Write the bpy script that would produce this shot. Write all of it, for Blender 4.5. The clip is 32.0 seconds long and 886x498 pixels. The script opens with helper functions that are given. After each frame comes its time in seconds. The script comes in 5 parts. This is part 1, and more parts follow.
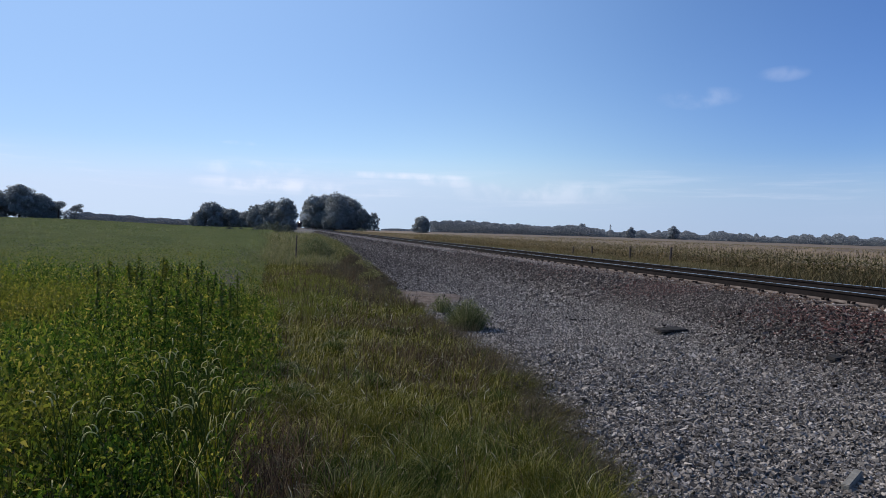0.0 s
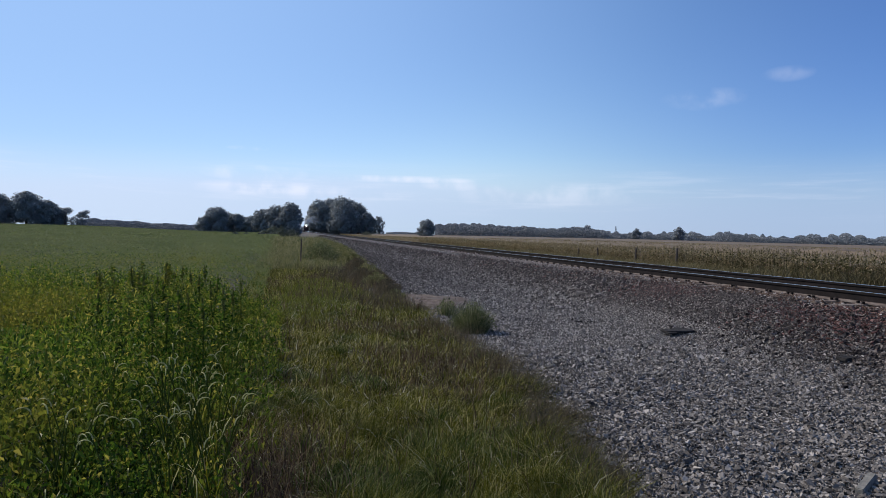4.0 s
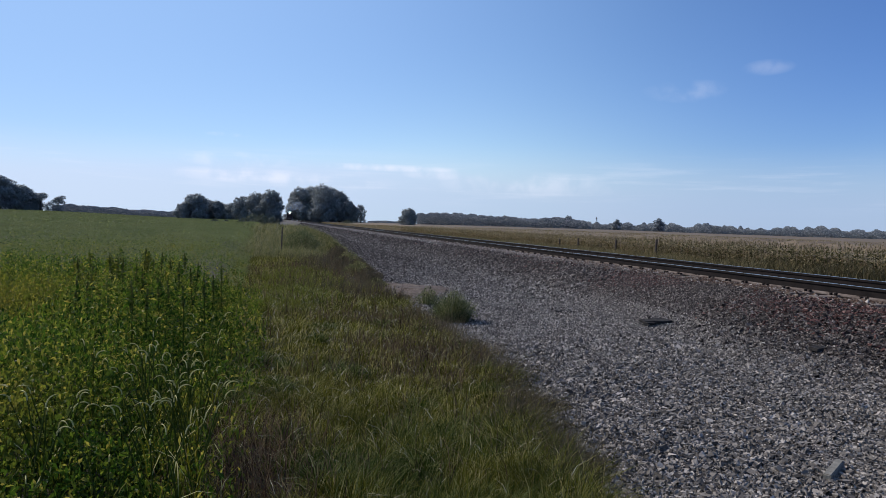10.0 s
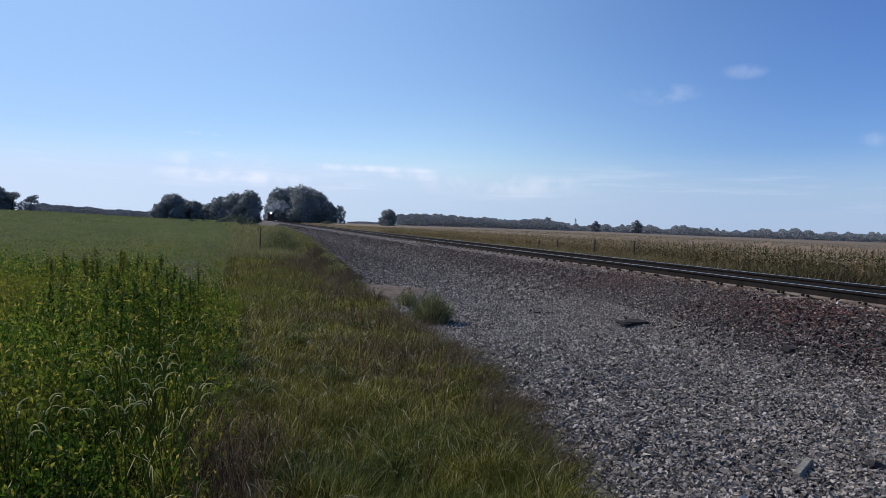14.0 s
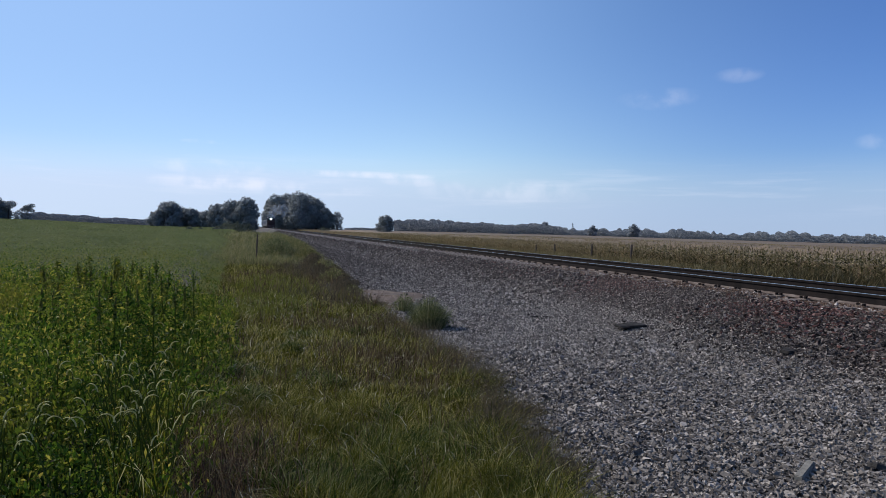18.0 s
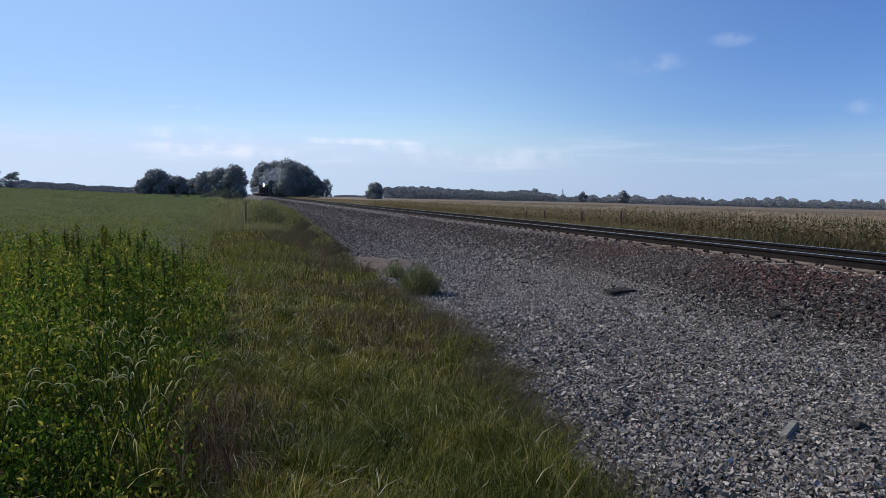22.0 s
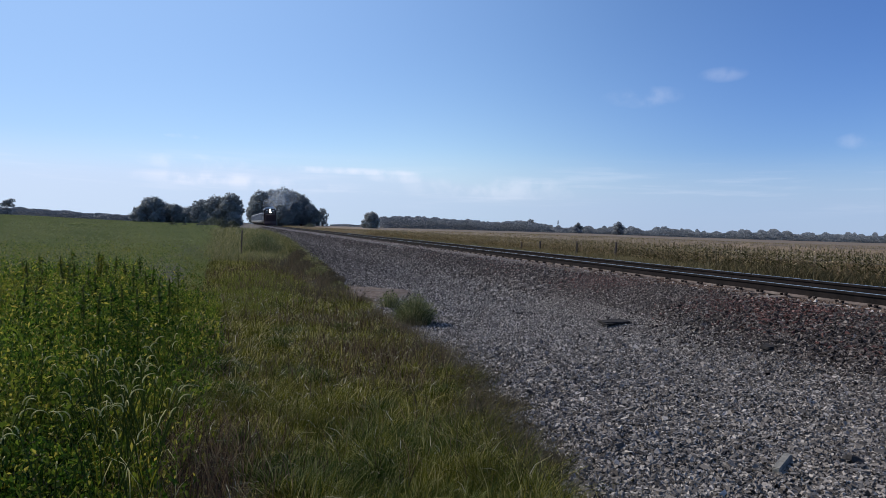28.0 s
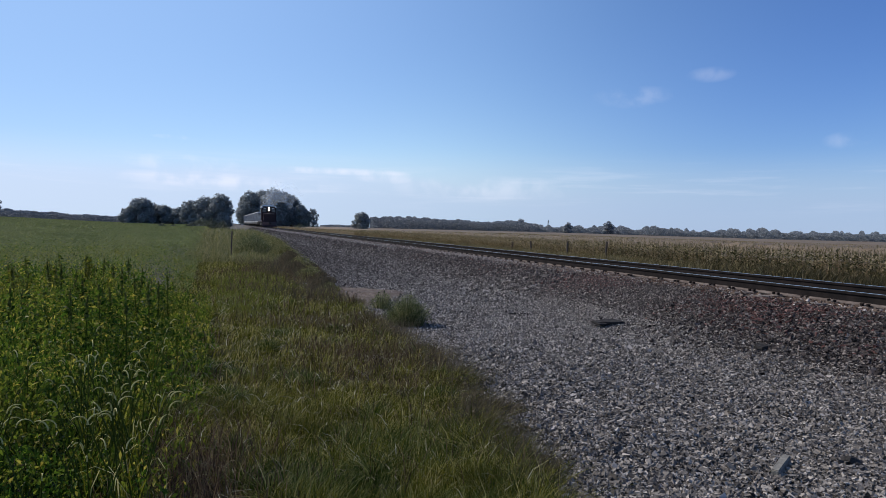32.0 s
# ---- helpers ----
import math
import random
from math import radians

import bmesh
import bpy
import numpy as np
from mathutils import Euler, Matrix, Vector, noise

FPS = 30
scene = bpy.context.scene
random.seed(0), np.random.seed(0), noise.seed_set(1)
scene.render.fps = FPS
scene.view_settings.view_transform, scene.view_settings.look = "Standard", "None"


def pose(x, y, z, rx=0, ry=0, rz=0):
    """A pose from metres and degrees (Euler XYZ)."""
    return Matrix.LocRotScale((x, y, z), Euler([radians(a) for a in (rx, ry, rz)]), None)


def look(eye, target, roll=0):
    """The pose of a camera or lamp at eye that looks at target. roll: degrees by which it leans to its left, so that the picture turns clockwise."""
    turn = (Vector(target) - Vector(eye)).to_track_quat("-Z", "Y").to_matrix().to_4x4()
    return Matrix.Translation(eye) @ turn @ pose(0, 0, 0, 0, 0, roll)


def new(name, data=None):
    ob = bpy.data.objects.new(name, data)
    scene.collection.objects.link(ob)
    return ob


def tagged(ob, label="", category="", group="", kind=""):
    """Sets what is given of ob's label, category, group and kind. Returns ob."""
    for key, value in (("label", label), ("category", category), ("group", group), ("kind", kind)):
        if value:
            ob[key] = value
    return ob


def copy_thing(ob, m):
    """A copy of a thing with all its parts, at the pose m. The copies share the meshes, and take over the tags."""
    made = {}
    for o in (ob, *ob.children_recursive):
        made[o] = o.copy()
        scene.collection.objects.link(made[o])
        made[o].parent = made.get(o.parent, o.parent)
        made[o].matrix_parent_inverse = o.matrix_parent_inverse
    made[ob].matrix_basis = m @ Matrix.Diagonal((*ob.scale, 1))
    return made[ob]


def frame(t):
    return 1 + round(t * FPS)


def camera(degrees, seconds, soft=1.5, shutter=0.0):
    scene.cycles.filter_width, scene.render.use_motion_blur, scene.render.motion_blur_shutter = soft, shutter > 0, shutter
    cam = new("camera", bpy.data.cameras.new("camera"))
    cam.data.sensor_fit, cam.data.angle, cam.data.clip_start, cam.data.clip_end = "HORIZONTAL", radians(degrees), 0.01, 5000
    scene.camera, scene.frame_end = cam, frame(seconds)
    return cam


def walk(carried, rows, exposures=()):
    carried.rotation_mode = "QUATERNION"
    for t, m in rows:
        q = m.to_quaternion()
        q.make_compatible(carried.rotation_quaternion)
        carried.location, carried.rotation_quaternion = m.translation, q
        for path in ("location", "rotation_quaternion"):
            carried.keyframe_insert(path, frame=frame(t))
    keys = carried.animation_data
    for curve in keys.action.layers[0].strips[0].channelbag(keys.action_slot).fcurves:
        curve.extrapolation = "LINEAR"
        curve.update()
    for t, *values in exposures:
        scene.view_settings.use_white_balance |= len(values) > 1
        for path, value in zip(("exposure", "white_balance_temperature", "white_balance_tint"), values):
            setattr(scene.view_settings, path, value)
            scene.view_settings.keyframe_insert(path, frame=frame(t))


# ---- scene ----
EYE = 1.6            # eye height over the grass
RAIL_Z = 0.785       # top of the rails
TRACK_X = 9.73       # middle of the track, which runs along +y
GRADE = 0.0025       # the track climbs gently away from the camera
SUN_AZ, SUN_EL = -52.0, 40.0
EXPOSURE = 0.0

cam = camera(67.4, 32.0, 0.8)
walk(cam, [
    (0, pose(-0.032, -0.026, 1.609, 88.523, -1.589, -13.321)),
    (0.5, pose(-0.052, -0.049, 1.618, 88.433, -1.675, -13.329)),
    (1, pose(-0.067, -0.068, 1.629, 88.369, -1.562, -13.246)),
    (1.5, pose(-0.046, -0.041, 1.610, 88.370, -1.563, -13.188)),
    (2, pose(-0.031, -0.018, 1.604, 88.354, -1.378, -13.085)),
    (2.5, pose(-0.027, -0.003, 1.602, 88.352, -1.372, -13.011)),
    (3, pose(-0.001, 0.028, 1.598, 88.522, -1.228, -12.953)),
    (3.5, pose(0.007, 0.042, 1.597, 88.777, -1.101, -12.867)),
    (5.5, pose(-0.015, 0.042, 1.602, 88.525, -1.171, -12.993)),
    (6, pose(-0.013, 0.042, 1.593, 88.078, -1.211, -13.008)),
    (6.5, pose(-0.007, 0.040, 1.593, 87.706, -1.192, -13.101)),
    (7, pose(-0.012, 0.023, 1.607, 87.625, -1.238, -13.244)),
    (7.5, pose(-0.010, 0.017, 1.605, 87.678, -1.296, -13.446)),
    (8, pose(-0.004, 0.022, 1.601, 87.739, -1.356, -13.658)),
    (8.5, pose(-0.023, 0.011, 1.599, 87.780, -1.526, -13.900)),
    (9, pose(-0.031, -0.002, 1.609, 87.817, -1.462, -14.135)),
    (9.5, pose(-0.017, 0.001, 1.607, 87.860, -1.538, -14.261)),
    (10, pose(-0.006, 0.010, 1.601, 87.880, -1.621, -14.461)),
    (10.5, pose(-0.018, -0.012, 1.613, 87.881, -1.657, -14.688)),
    (11, pose(-0.015, -0.016, 1.617, 87.911, -1.639, -14.872)),
    (11.5, pose(-0.020, -0.030, 1.616, 87.921, -1.754, -15.178)),
    (12, pose(-0.025, -0.043, 1.615, 87.967, -1.803, -15.483)),
    (12.5, pose(0.000, -0.005, 1.602, 88.009, -1.837, -15.801)),
    (13, pose(-0.009, -0.008, 1.599, 88.041, -1.942, -16.068)),
    (13.5, pose(-0.001, -0.017, 1.606, 88.045, -1.888, -16.161)),
    (14, pose(0.001, -0.014, 1.610, 88.023, -1.812, -16.190)),
    (14.5, pose(-0.017, -0.018, 1.611, 88.018, -1.870, -16.246)),
    (16.5, pose(0.023, 0.030, 1.605, 88.141, -1.593, -16.269)),
    (17, pose(0.019, 0.023, 1.604, 88.217, -1.595, -16.254)),
    (17.5, pose(0.027, 0.029, 1.594, 88.372, -1.554, -16.336)),
    (18, pose(0.029, 0.031, 1.593, 88.505, -1.335, -16.420)),
    (18.5, pose(0.027, 0.008, 1.604, 88.616, -1.160, -16.492)),
    (19, pose(0.037, 0.007, 1.600, 88.717, -1.084, -16.564)),
    (19.5, pose(0.024, -0.015, 1.607, 88.754, -1.077, -16.692)),
    (20, pose(0.022, -0.019, 1.600, 88.707, -1.143, -16.873)),
    (20.5, pose(0.008, -0.025, 1.595, 88.284, -1.222, -17.046)),
    (21, pose(0.025, 0.004, 1.586, 87.417, -1.170, -17.163)),
    (21.5, pose(0.024, 0.023, 1.588, 86.415, -1.120, -17.258)),
    (22, pose(0.029, 0.042, 1.579, 85.681, -1.129, -17.288)),
    (22.5, pose(0.027, 0.034, 1.578, 85.463, -1.216, -17.244)),
    (23, pose(0.027, 0.034, 1.578, 85.462, -1.216, -17.244)),
    (23.5, pose(0.015, 0.018, 1.585, 85.460, -1.236, -17.342)),
    (24, pose(0.010, 0.011, 1.584, 85.634, -1.295, -17.439)),
    (24.5, pose(0.024, 0.019, 1.582, 85.989, -1.263, -17.487)),
    (25, pose(0.019, 0.010, 1.590, 86.373, -1.210, -17.537)),
    (25.5, pose(0.033, 0.029, 1.580, 86.782, -1.293, -17.585)),
    (27.5, pose(0.023, 0.011, 1.586, 88.156, -1.486, -17.704)),
    (28, pose(0.017, -0.007, 1.588, 88.267, -1.563, -17.647)),
    (28.5, pose(0.025, -0.008, 1.585, 88.318, -1.571, -17.641)),
    (29, pose(0.013, -0.021, 1.586, 88.321, -1.605, -17.650)),
    (29.5, pose(0.004, -0.018, 1.595, 88.395, -1.559, -17.605)),
    (30, pose(0.010, 0.006, 1.592, 88.489, -1.556, -17.721)),
    (30.5, pose(0.007, 0.022, 1.605, 88.566, -1.519, -17.944)),
    (31, pose(0.030, 0.063, 1.597, 88.649, -1.506, -18.144)),
    (31.5, pose(0.025, 0.077, 1.600, 88.711, -1.431, -18.317)),
    (32, pose(0.010, 0.068, 1.595, 88.297, -1.346, -18.463)),
], [(0.0, EXPOSURE, 6200, 15), (32.0, EXPOSURE, 6200, 15)])

# ---- light ----
to_sun = Vector((math.sin(radians(SUN_AZ)) * math.cos(radians(SUN_EL)),
                 math.cos(radians(SUN_AZ)) * math.cos(radians(SUN_EL)), math.sin(radians(SUN_EL))))
sun = new("sun", bpy.data.lights.new("sun", "SUN"))
sun.data.energy, sun.data.angle, sun.data.color = 4.2, radians(0.55), (1.0, 0.91, 0.76)
sun.matrix_world = look(to_sun * 50, (0, 0, 0))


def build_world():
    w = bpy.data.worlds.new("sky")
    scene.world = w
    w.use_nodes = True
    nt = w.node_tree
    nt.nodes.clear()
    N, L = nt.nodes.new, nt.links.new
    out, bg = N("ShaderNodeOutputWorld"), N("ShaderNodeBackground")
    sky = N("ShaderNodeTexSky")
    sky.sky_type, sky.sun_disc = "NISHITA", False
    sky.sun_elevation, sky.sun_rotation = radians(SUN_EL), radians(SUN_AZ)
    sky.air_density, sky.dust_density, sky.ozone_density = 1.0, 0.2, 2.2
    bg.inputs["Strength"].default_value = 0.133
    co = N("ShaderNodeTexCoord")

    def math_node(op, a, b=None, clamp=False):
        n = N("ShaderNodeMath")
        n.operation, n.use_clamp = op, clamp
        for k, v in enumerate((a, b)):
            if v is None:
                continue
            if isinstance(v, (int, float)):
                n.inputs[k].default_value = v
            else:
                L(v, n.inputs[k])
        return n.outputs[0]

    def ramp_range(v, lo, hi):
        n = N("ShaderNodeMapRange")
        n.interpolation_type = "SMOOTHSTEP"
        L(v, n.inputs[0])
        n.inputs[1].default_value, n.inputs[2].default_value = lo, hi
        return n.outputs[0]
    sep = N("ShaderNodeSeparateXYZ")
    L(co.outputs["Generated"], sep.inputs[0])
    # thin streaks of cirrus low over the horizon
    mp = N("ShaderNodeMapping")
    mp.inputs["Scale"].default_value = (2.2, 2.2, 30.0)
    L(co.outputs["Generated"], mp.inputs[0])
    nz = N("ShaderNodeTexNoise")
    nz.inputs["Scale"].default_value, nz.inputs["Detail"].default_value, nz.inputs["Roughness"].default_value = 2.2, 7.0, 0.6
    L(mp.outputs[0], nz.inputs["Vector"])
    streak = ramp_range(nz.outputs["Fac"], 0.50, 0.72)
    band = math_node("MULTIPLY", ramp_range(sep.outputs[2], 0.02, 0.055), math_node("SUBTRACT", 1.0, ramp_range(sep.outputs[2], 0.075, 0.115)))
    cirrus = math_node("MULTIPLY", math_node("MULTIPLY", streak, band), 0.16)
    # milky haze close to the horizon
    haze = math_node("MULTIPLY", math_node("SUBTRACT", 1.0, ramp_range(sep.outputs[2], 0.03, 0.125)), 0.88)
    total = cirrus
    # two small wisps high up
    fine = N("ShaderNodeTexNoise")
    fine.inputs["Scale"].default_value, fine.inputs["Detail"].default_value = 26.0, 6.0
    L(co.outputs["Generated"], fine.inputs["Vector"])
    for az, el, wide, high, amount in ((40.0, 12.6, 0.034, 0.011, 0.15), (34.4, 11.1, 0.066, 0.016, 0.17), (49.5, 7.2, 0.03, 0.012, 0.16),
                                       (9.0, 4.7, 0.13, 0.006, 0.55), (13.5, 4.3, 0.05, 0.010, 0.4), (-3.0, 4.8, 0.08, 0.013, 0.42), (-3.4, 6.8, 0.035, 0.004, 0.3), (-2.6, 3.6, 0.11, 0.012, 0.4), (3.0, 3.4, 0.14, 0.014, 0.3), (22.0, 3.6, 0.16, 0.020, 0.3)):
        a, e = radians(az), radians(el)
        d = (math.sin(a) * math.cos(e), math.cos(a) * math.cos(e), math.sin(e))
        side = (math.cos(a), -math.sin(a), 0.0)
        terms = []
        for axis, size in ((side, wide), ((0, 0, 1), high)):
            dot = N("ShaderNodeVectorMath")
            dot.operation = "DOT_PRODUCT"
            L(co.outputs["Generated"], dot.inputs[0])
            dot.inputs[1].default_value = axis
            off = sum(p * q for p, q in zip(axis, d))
            v = math_node("DIVIDE", math_node("SUBTRACT", dot.outputs["Value"], off), size)
            terms.append(math_node("MULTIPLY", v, v))
        front = ramp_range(sep.outputs[1], 0.0, 0.3)
        r = math_node("SUBTRACT", 1.0, math_node("ADD", terms[0], terms[1]), True)
        body = math_node("MULTIPLY", math_node("MULTIPLY", r, ramp_range(fine.outputs["Fac"], 0.38, 0.68)), front)
        total = math_node("ADD", total, math_node("MULTIPLY", body, amount))
    mix = N("ShaderNodeMixRGB")
    L(math_node("MINIMUM", total, 0.9), mix.inputs[0])
    rich = N("ShaderNodeHueSaturation")
    rich.inputs["Saturation"].default_value = 1.16
    rich.inputs["Hue"].default_value = 0.504
    L(sky.outputs[0], rich.inputs["Color"])
    # the haze evens out the glare round the sun
    even = N("ShaderNodeMixRGB")
    even.blend_type = "DARKEN"
    even.inputs[0].default_value = 1.0
    even.inputs[2].default_value = (4.5, 5.75, 7.4, 1)
    # deeper blue at right angles to the sun
    away = N("ShaderNodeVectorMath")
    away.operation = "DOT_PRODUCT"
    L(co.outputs["Generated"], away.inputs[0])
    away.inputs[1].default_value = to_sun
    deep = N("ShaderNodeMixRGB")
    deep.blend_type = "MULTIPLY"
    L(math_node("SUBTRACT", 1.0, ramp_range(away.outputs["Value"], -0.05, 0.42)), deep.inputs[0])
    deep.inputs[2].default_value = (0.58, 0.69, 0.90, 1)
    L(rich.outputs[0], deep.inputs[1])
    # a thin veil over the half of the sky that the sun stands in
    veil = N("ShaderNodeMixRGB")
    L(math_node("MULTIPLY", ramp_range(away.outputs["Value"], 0.22, 0.85), 0.8), veil.inputs[0])
    L(deep.outputs[0], veil.inputs[1])
    veil.inputs[2].default_value = (2.7, 4.25, 6.5, 1)
    L(veil.outputs[0], even.inputs[1])
    low = N("ShaderNodeMixRGB")
    L(haze, low.inputs[0])
    L(even.outputs[0], low.inputs[1])
    # whiter towards the sun, bluer away from it
    near_sun = N("ShaderNodeVectorMath")
    near_sun.operation = "DOT_PRODUCT"
    L(co.outputs["Generated"], near_sun.inputs[0])
    near_sun.inputs[1].default_value = to_sun
    milky = N("ShaderNodeMixRGB")
    L(ramp_range(near_sun.outputs["Value"], -0.1, 0.75), milky.inputs[0])
    milky.inputs[1].default_value, milky.inputs[2].default_value = (3.0, 4.0, 5.4, 1), (4.75, 5.7, 6.8, 1)
    L(milky.outputs[0], low.inputs[2])
    L(low.outputs[0], mix.inputs[1])
    mix.inputs[2].default_value = (6.9, 7.1, 7.6, 1)
    L(mix.outputs[0], bg.inputs["Color"])
    L(bg.outputs[0], out.inputs[0])


build_world()

# ---- materials ----


def material(name, stops, rough=0.8, scale=3.0, detail=5.0, bump=0.0, bump_scale=40.0, metal=0.0, island=0.0,
             per_object=0.0, through_light=0.0, spec=0.3, patches=None, patch_scale=0.6, emit=0.0, sheen=0.0):
    """A surface whose colour runs over the stops by grain, by piece and by patch."""
    m = bpy.data.materials.new(name)
    m.use_nodes = True
    nt = m.node_tree
    N, L = nt.nodes.new, nt.links.new
    bsdf, out = nt.nodes["Principled BSDF"], nt.nodes["Material Output"]
    co = N("ShaderNodeTexCoord")
    geo = N("ShaderNodeNewGeometry")
    nz = N("ShaderNodeTexNoise")
    nz.inputs["Scale"].default_value, nz.inputs["Detail"].default_value = scale, detail
    L(co.outputs["Object"], nz.inputs["Vector"])
    fac = nz.outputs["Fac"]

    def blend(a, b, t):
        n = N("ShaderNodeMix")
        n.inputs[0].default_value = t
        L(a, n.inputs[2])
        L(b, n.inputs[3])
        return n.outputs[0]
    if island:
        fac = blend(fac, geo.outputs["Random Per Island"], island)
    if per_object:
        info = N("ShaderNodeObjectInfo")
        fac = blend(fac, info.outputs["Random"], per_object)
    ramp = N("ShaderNodeValToRGB")
    el = ramp.color_ramp.elements
    lo, hi = (0.12, 0.88) if island > 0.3 or per_object > 0.3 else (0.3, 0.7)
    while len(el) < len(stops):
        el.new(0.5)
    for k, c in enumerate(stops):
        el[k].position = lo + (hi - lo) * k / max(1, len(stops) - 1)
        el[k].color = (*c, 1)
    L(fac, ramp.inputs[0])
    col = ramp.outputs[0]
    if patches:
        pz = N("ShaderNodeTexNoise")
        pz.inputs["Scale"].default_value, pz.inputs["Detail"].default_value = patch_scale, 3.0
        L(geo.outputs["Position"], pz.inputs["Vector"])
        mr = N("ShaderNodeMapRange")
        mr.interpolation_type = "SMOOTHSTEP"
        mr.inputs[1].default_value, mr.inputs[2].default_value, mr.inputs[4].default_value = 0.48, 0.66, patches[1]
        L(pz.outputs["Fac"], mr.inputs[0])
        mx = N("ShaderNodeMixRGB")
        L(mr.outputs[0], mx.inputs[0])
        L(col, mx.inputs[1])
        mx.inputs[2].default_value = (*patches[0], 1)
        col = mx.outputs[0]
    L(col, bsdf.inputs["Base Color"])
    bsdf.inputs["Roughness"].default_value, bsdf.inputs["Metallic"].default_value = rough, metal
    bsdf.inputs["Specular IOR Level"].default_value = spec
    bsdf.inputs["Sheen Weight"].default_value, bsdf.inputs["Sheen Roughness"].default_value = sheen, 0.5
    if bump:
        bz = N("ShaderNodeTexNoise")
        bz.inputs["Scale"].default_value, bz.inputs["Detail"].default_value = bump_scale, 6.0
        L(co.outputs["Object"], bz.inputs["Vector"])
        bp = N("ShaderNodeBump")
        bp.inputs["Strength"].default_value, bp.inputs["Distance"].default_value = bump, 0.02
        L(bz.outputs["Fac"], bp.inputs["Height"])
        L(bp.outputs[0], bsdf.inputs["Normal"])
    if emit:
        L(col, bsdf.inputs["Emission Color"])
        bsdf.inputs["Emission Strength"].default_value = emit
    if through_light:
        tr, ms = N("ShaderNodeBsdfTranslucent"), N("ShaderNodeMixShader")
        L(col, tr.inputs["Color"])
        ms.inputs[0].default_value = through_light
        L(bsdf.outputs[0], ms.inputs[1])
        L(tr.outputs[0], ms.inputs[2])
        L(ms.outputs[0], out.inputs["Surface"])
    return m


M_SOIL = material("field_soil", [(0.022, 0.018, 0.012), (0.04, 0.034, 0.02), (0.06, 0.055, 0.028)], 0.95, 0.5, 8, 0.6, 12, patches=((0.055, 0.05, 0.022), 0.6), patch_scale=0.05)
M_GRASS = material("verge_grass", [(0.015, 0.0185, 0.0018), (0.0352, 0.044, 0.0035), (0.0757, 0.0871, 0.007), (0.132, 0.1355, 0.0123), (0.22, 0.2006, 0.0264), (0.5456, 0.484, 0.2024)], 0.5, 2, 4, island=0.85, through_light=0.5, spec=0.06,
                   patches=((0.055, 0.062, 0.010), 0.55), patch_scale=1.1)
M_FRESH = material("fresh_grass", [(0.045, 0.06, 0.008), (0.085, 0.105, 0.013), (0.14, 0.155, 0.022), (0.24, 0.235, 0.05)], 0.5, 2, 4, island=0.85, through_light=0.5, spec=0.12)
M_DRY = material("dry_grass", [(0.035, 0.023, 0.017), (0.085, 0.055, 0.037), (0.21, 0.16, 0.09)], 0.7, 2, 4, island=0.8, through_light=0.35, spec=0.1)
M_CROP = material("field_leaf", [(0.013, 0.034, 0.004), (0.028, 0.066, 0.007), (0.052, 0.106, 0.011), (0.085, 0.142, 0.015), (0.12, 0.17, 0.018), (0.16, 0.20, 0.022), (0.40, 0.345, 0.06)], 0.45, 1.2, 4, island=0.8, through_light=0.52, spec=0.14,
                  patches=((0.20, 0.165, 0.025), 0.5), patch_scale=0.33)
M_TUSSOCK = material("tussock_blade", [(0.014, 0.028, 0.005), (0.03, 0.055, 0.008), (0.06, 0.085, 0.014), (0.26, 0.27, 0.10)], 0.5, 2, 4, island=0.85, through_light=0.45, spec=0.06)
# paler copy of the field leaf, with haze over the far crop painted in
M_CROP_HAZE = material("field_leaf_hazed", [(0.160, 0.188, 0.060), (0.205, 0.230, 0.074), (0.255, 0.265, 0.09)], 0.7, 0.3, 4, island=0.12, through_light=0.45, spec=0.08, sheen=0.2, patches=((0.19, 0.18, 0.07), 0.35), patch_scale=0.06)
M_STEM = material("green_stem", [(0.05, 0.075, 0.012), (0.09, 0.115, 0.022)], 0.7, 8, through_light=0.4, spec=0.1)
M_DARKWEED = material("dark_weed", [(0.045, 0.038, 0.022), (0.085, 0.070, 0.040), (0.15, 0.118, 0.07)], 0.7, 4, island=0.7, through_light=0.35, spec=0.2)
M_SEED = material("seed_head", [(0.36, 0.35, 0.12), (0.64, 0.59, 0.27)], 0.6, 60, island=0.4, through_light=0.3, spec=0.2)
M_SHRUB = material("shrub_leaf", [(0.06, 0.066, 0.022), (0.12, 0.124, 0.042), (0.19, 0.185, 0.07), (0.32, 0.29, 0.14)], 0.6, 2, island=0.8, through_light=0.45, spec=0.2)
M_BUSH = material("weed_bush_leaf", [(0.0425, 0.055, 0.0213), (0.085, 0.1038, 0.0387), (0.1438, 0.16, 0.065), (0.3, 0.2875, 0.15)], 0.6, 2, island=0.8, through_light=0.4, spec=0.2)
M_SPIKE = material("weed_spike", [(0.09, 0.11, 0.03), (0.16, 0.18, 0.05)], 0.7, 6, island=0.6, through_light=0.5, spec=0.2)
# straw of dead tussock blades, also used for painted glints in the verge
M_STRAW_GLINT = material("straw_and_glint", [(0.24, 0.20, 0.11), (0.42, 0.38, 0.24), (0.62, 0.58, 0.42)], 0.5, 6, island=0.8, through_light=0.3, spec=0.4)
M_SMOKE = bpy.data.materials.new("thin_exhaust_smoke")
M_STONE = material("crushed_stone", [(0.0432, 0.0381, 0.0335), (0.0956, 0.085, 0.0754), (0.169, 0.1514, 0.1338), (0.362, 0.3252, 0.2866)], 0.8, 25, 6, 0.3, 60, island=0.8, spec=0.2)
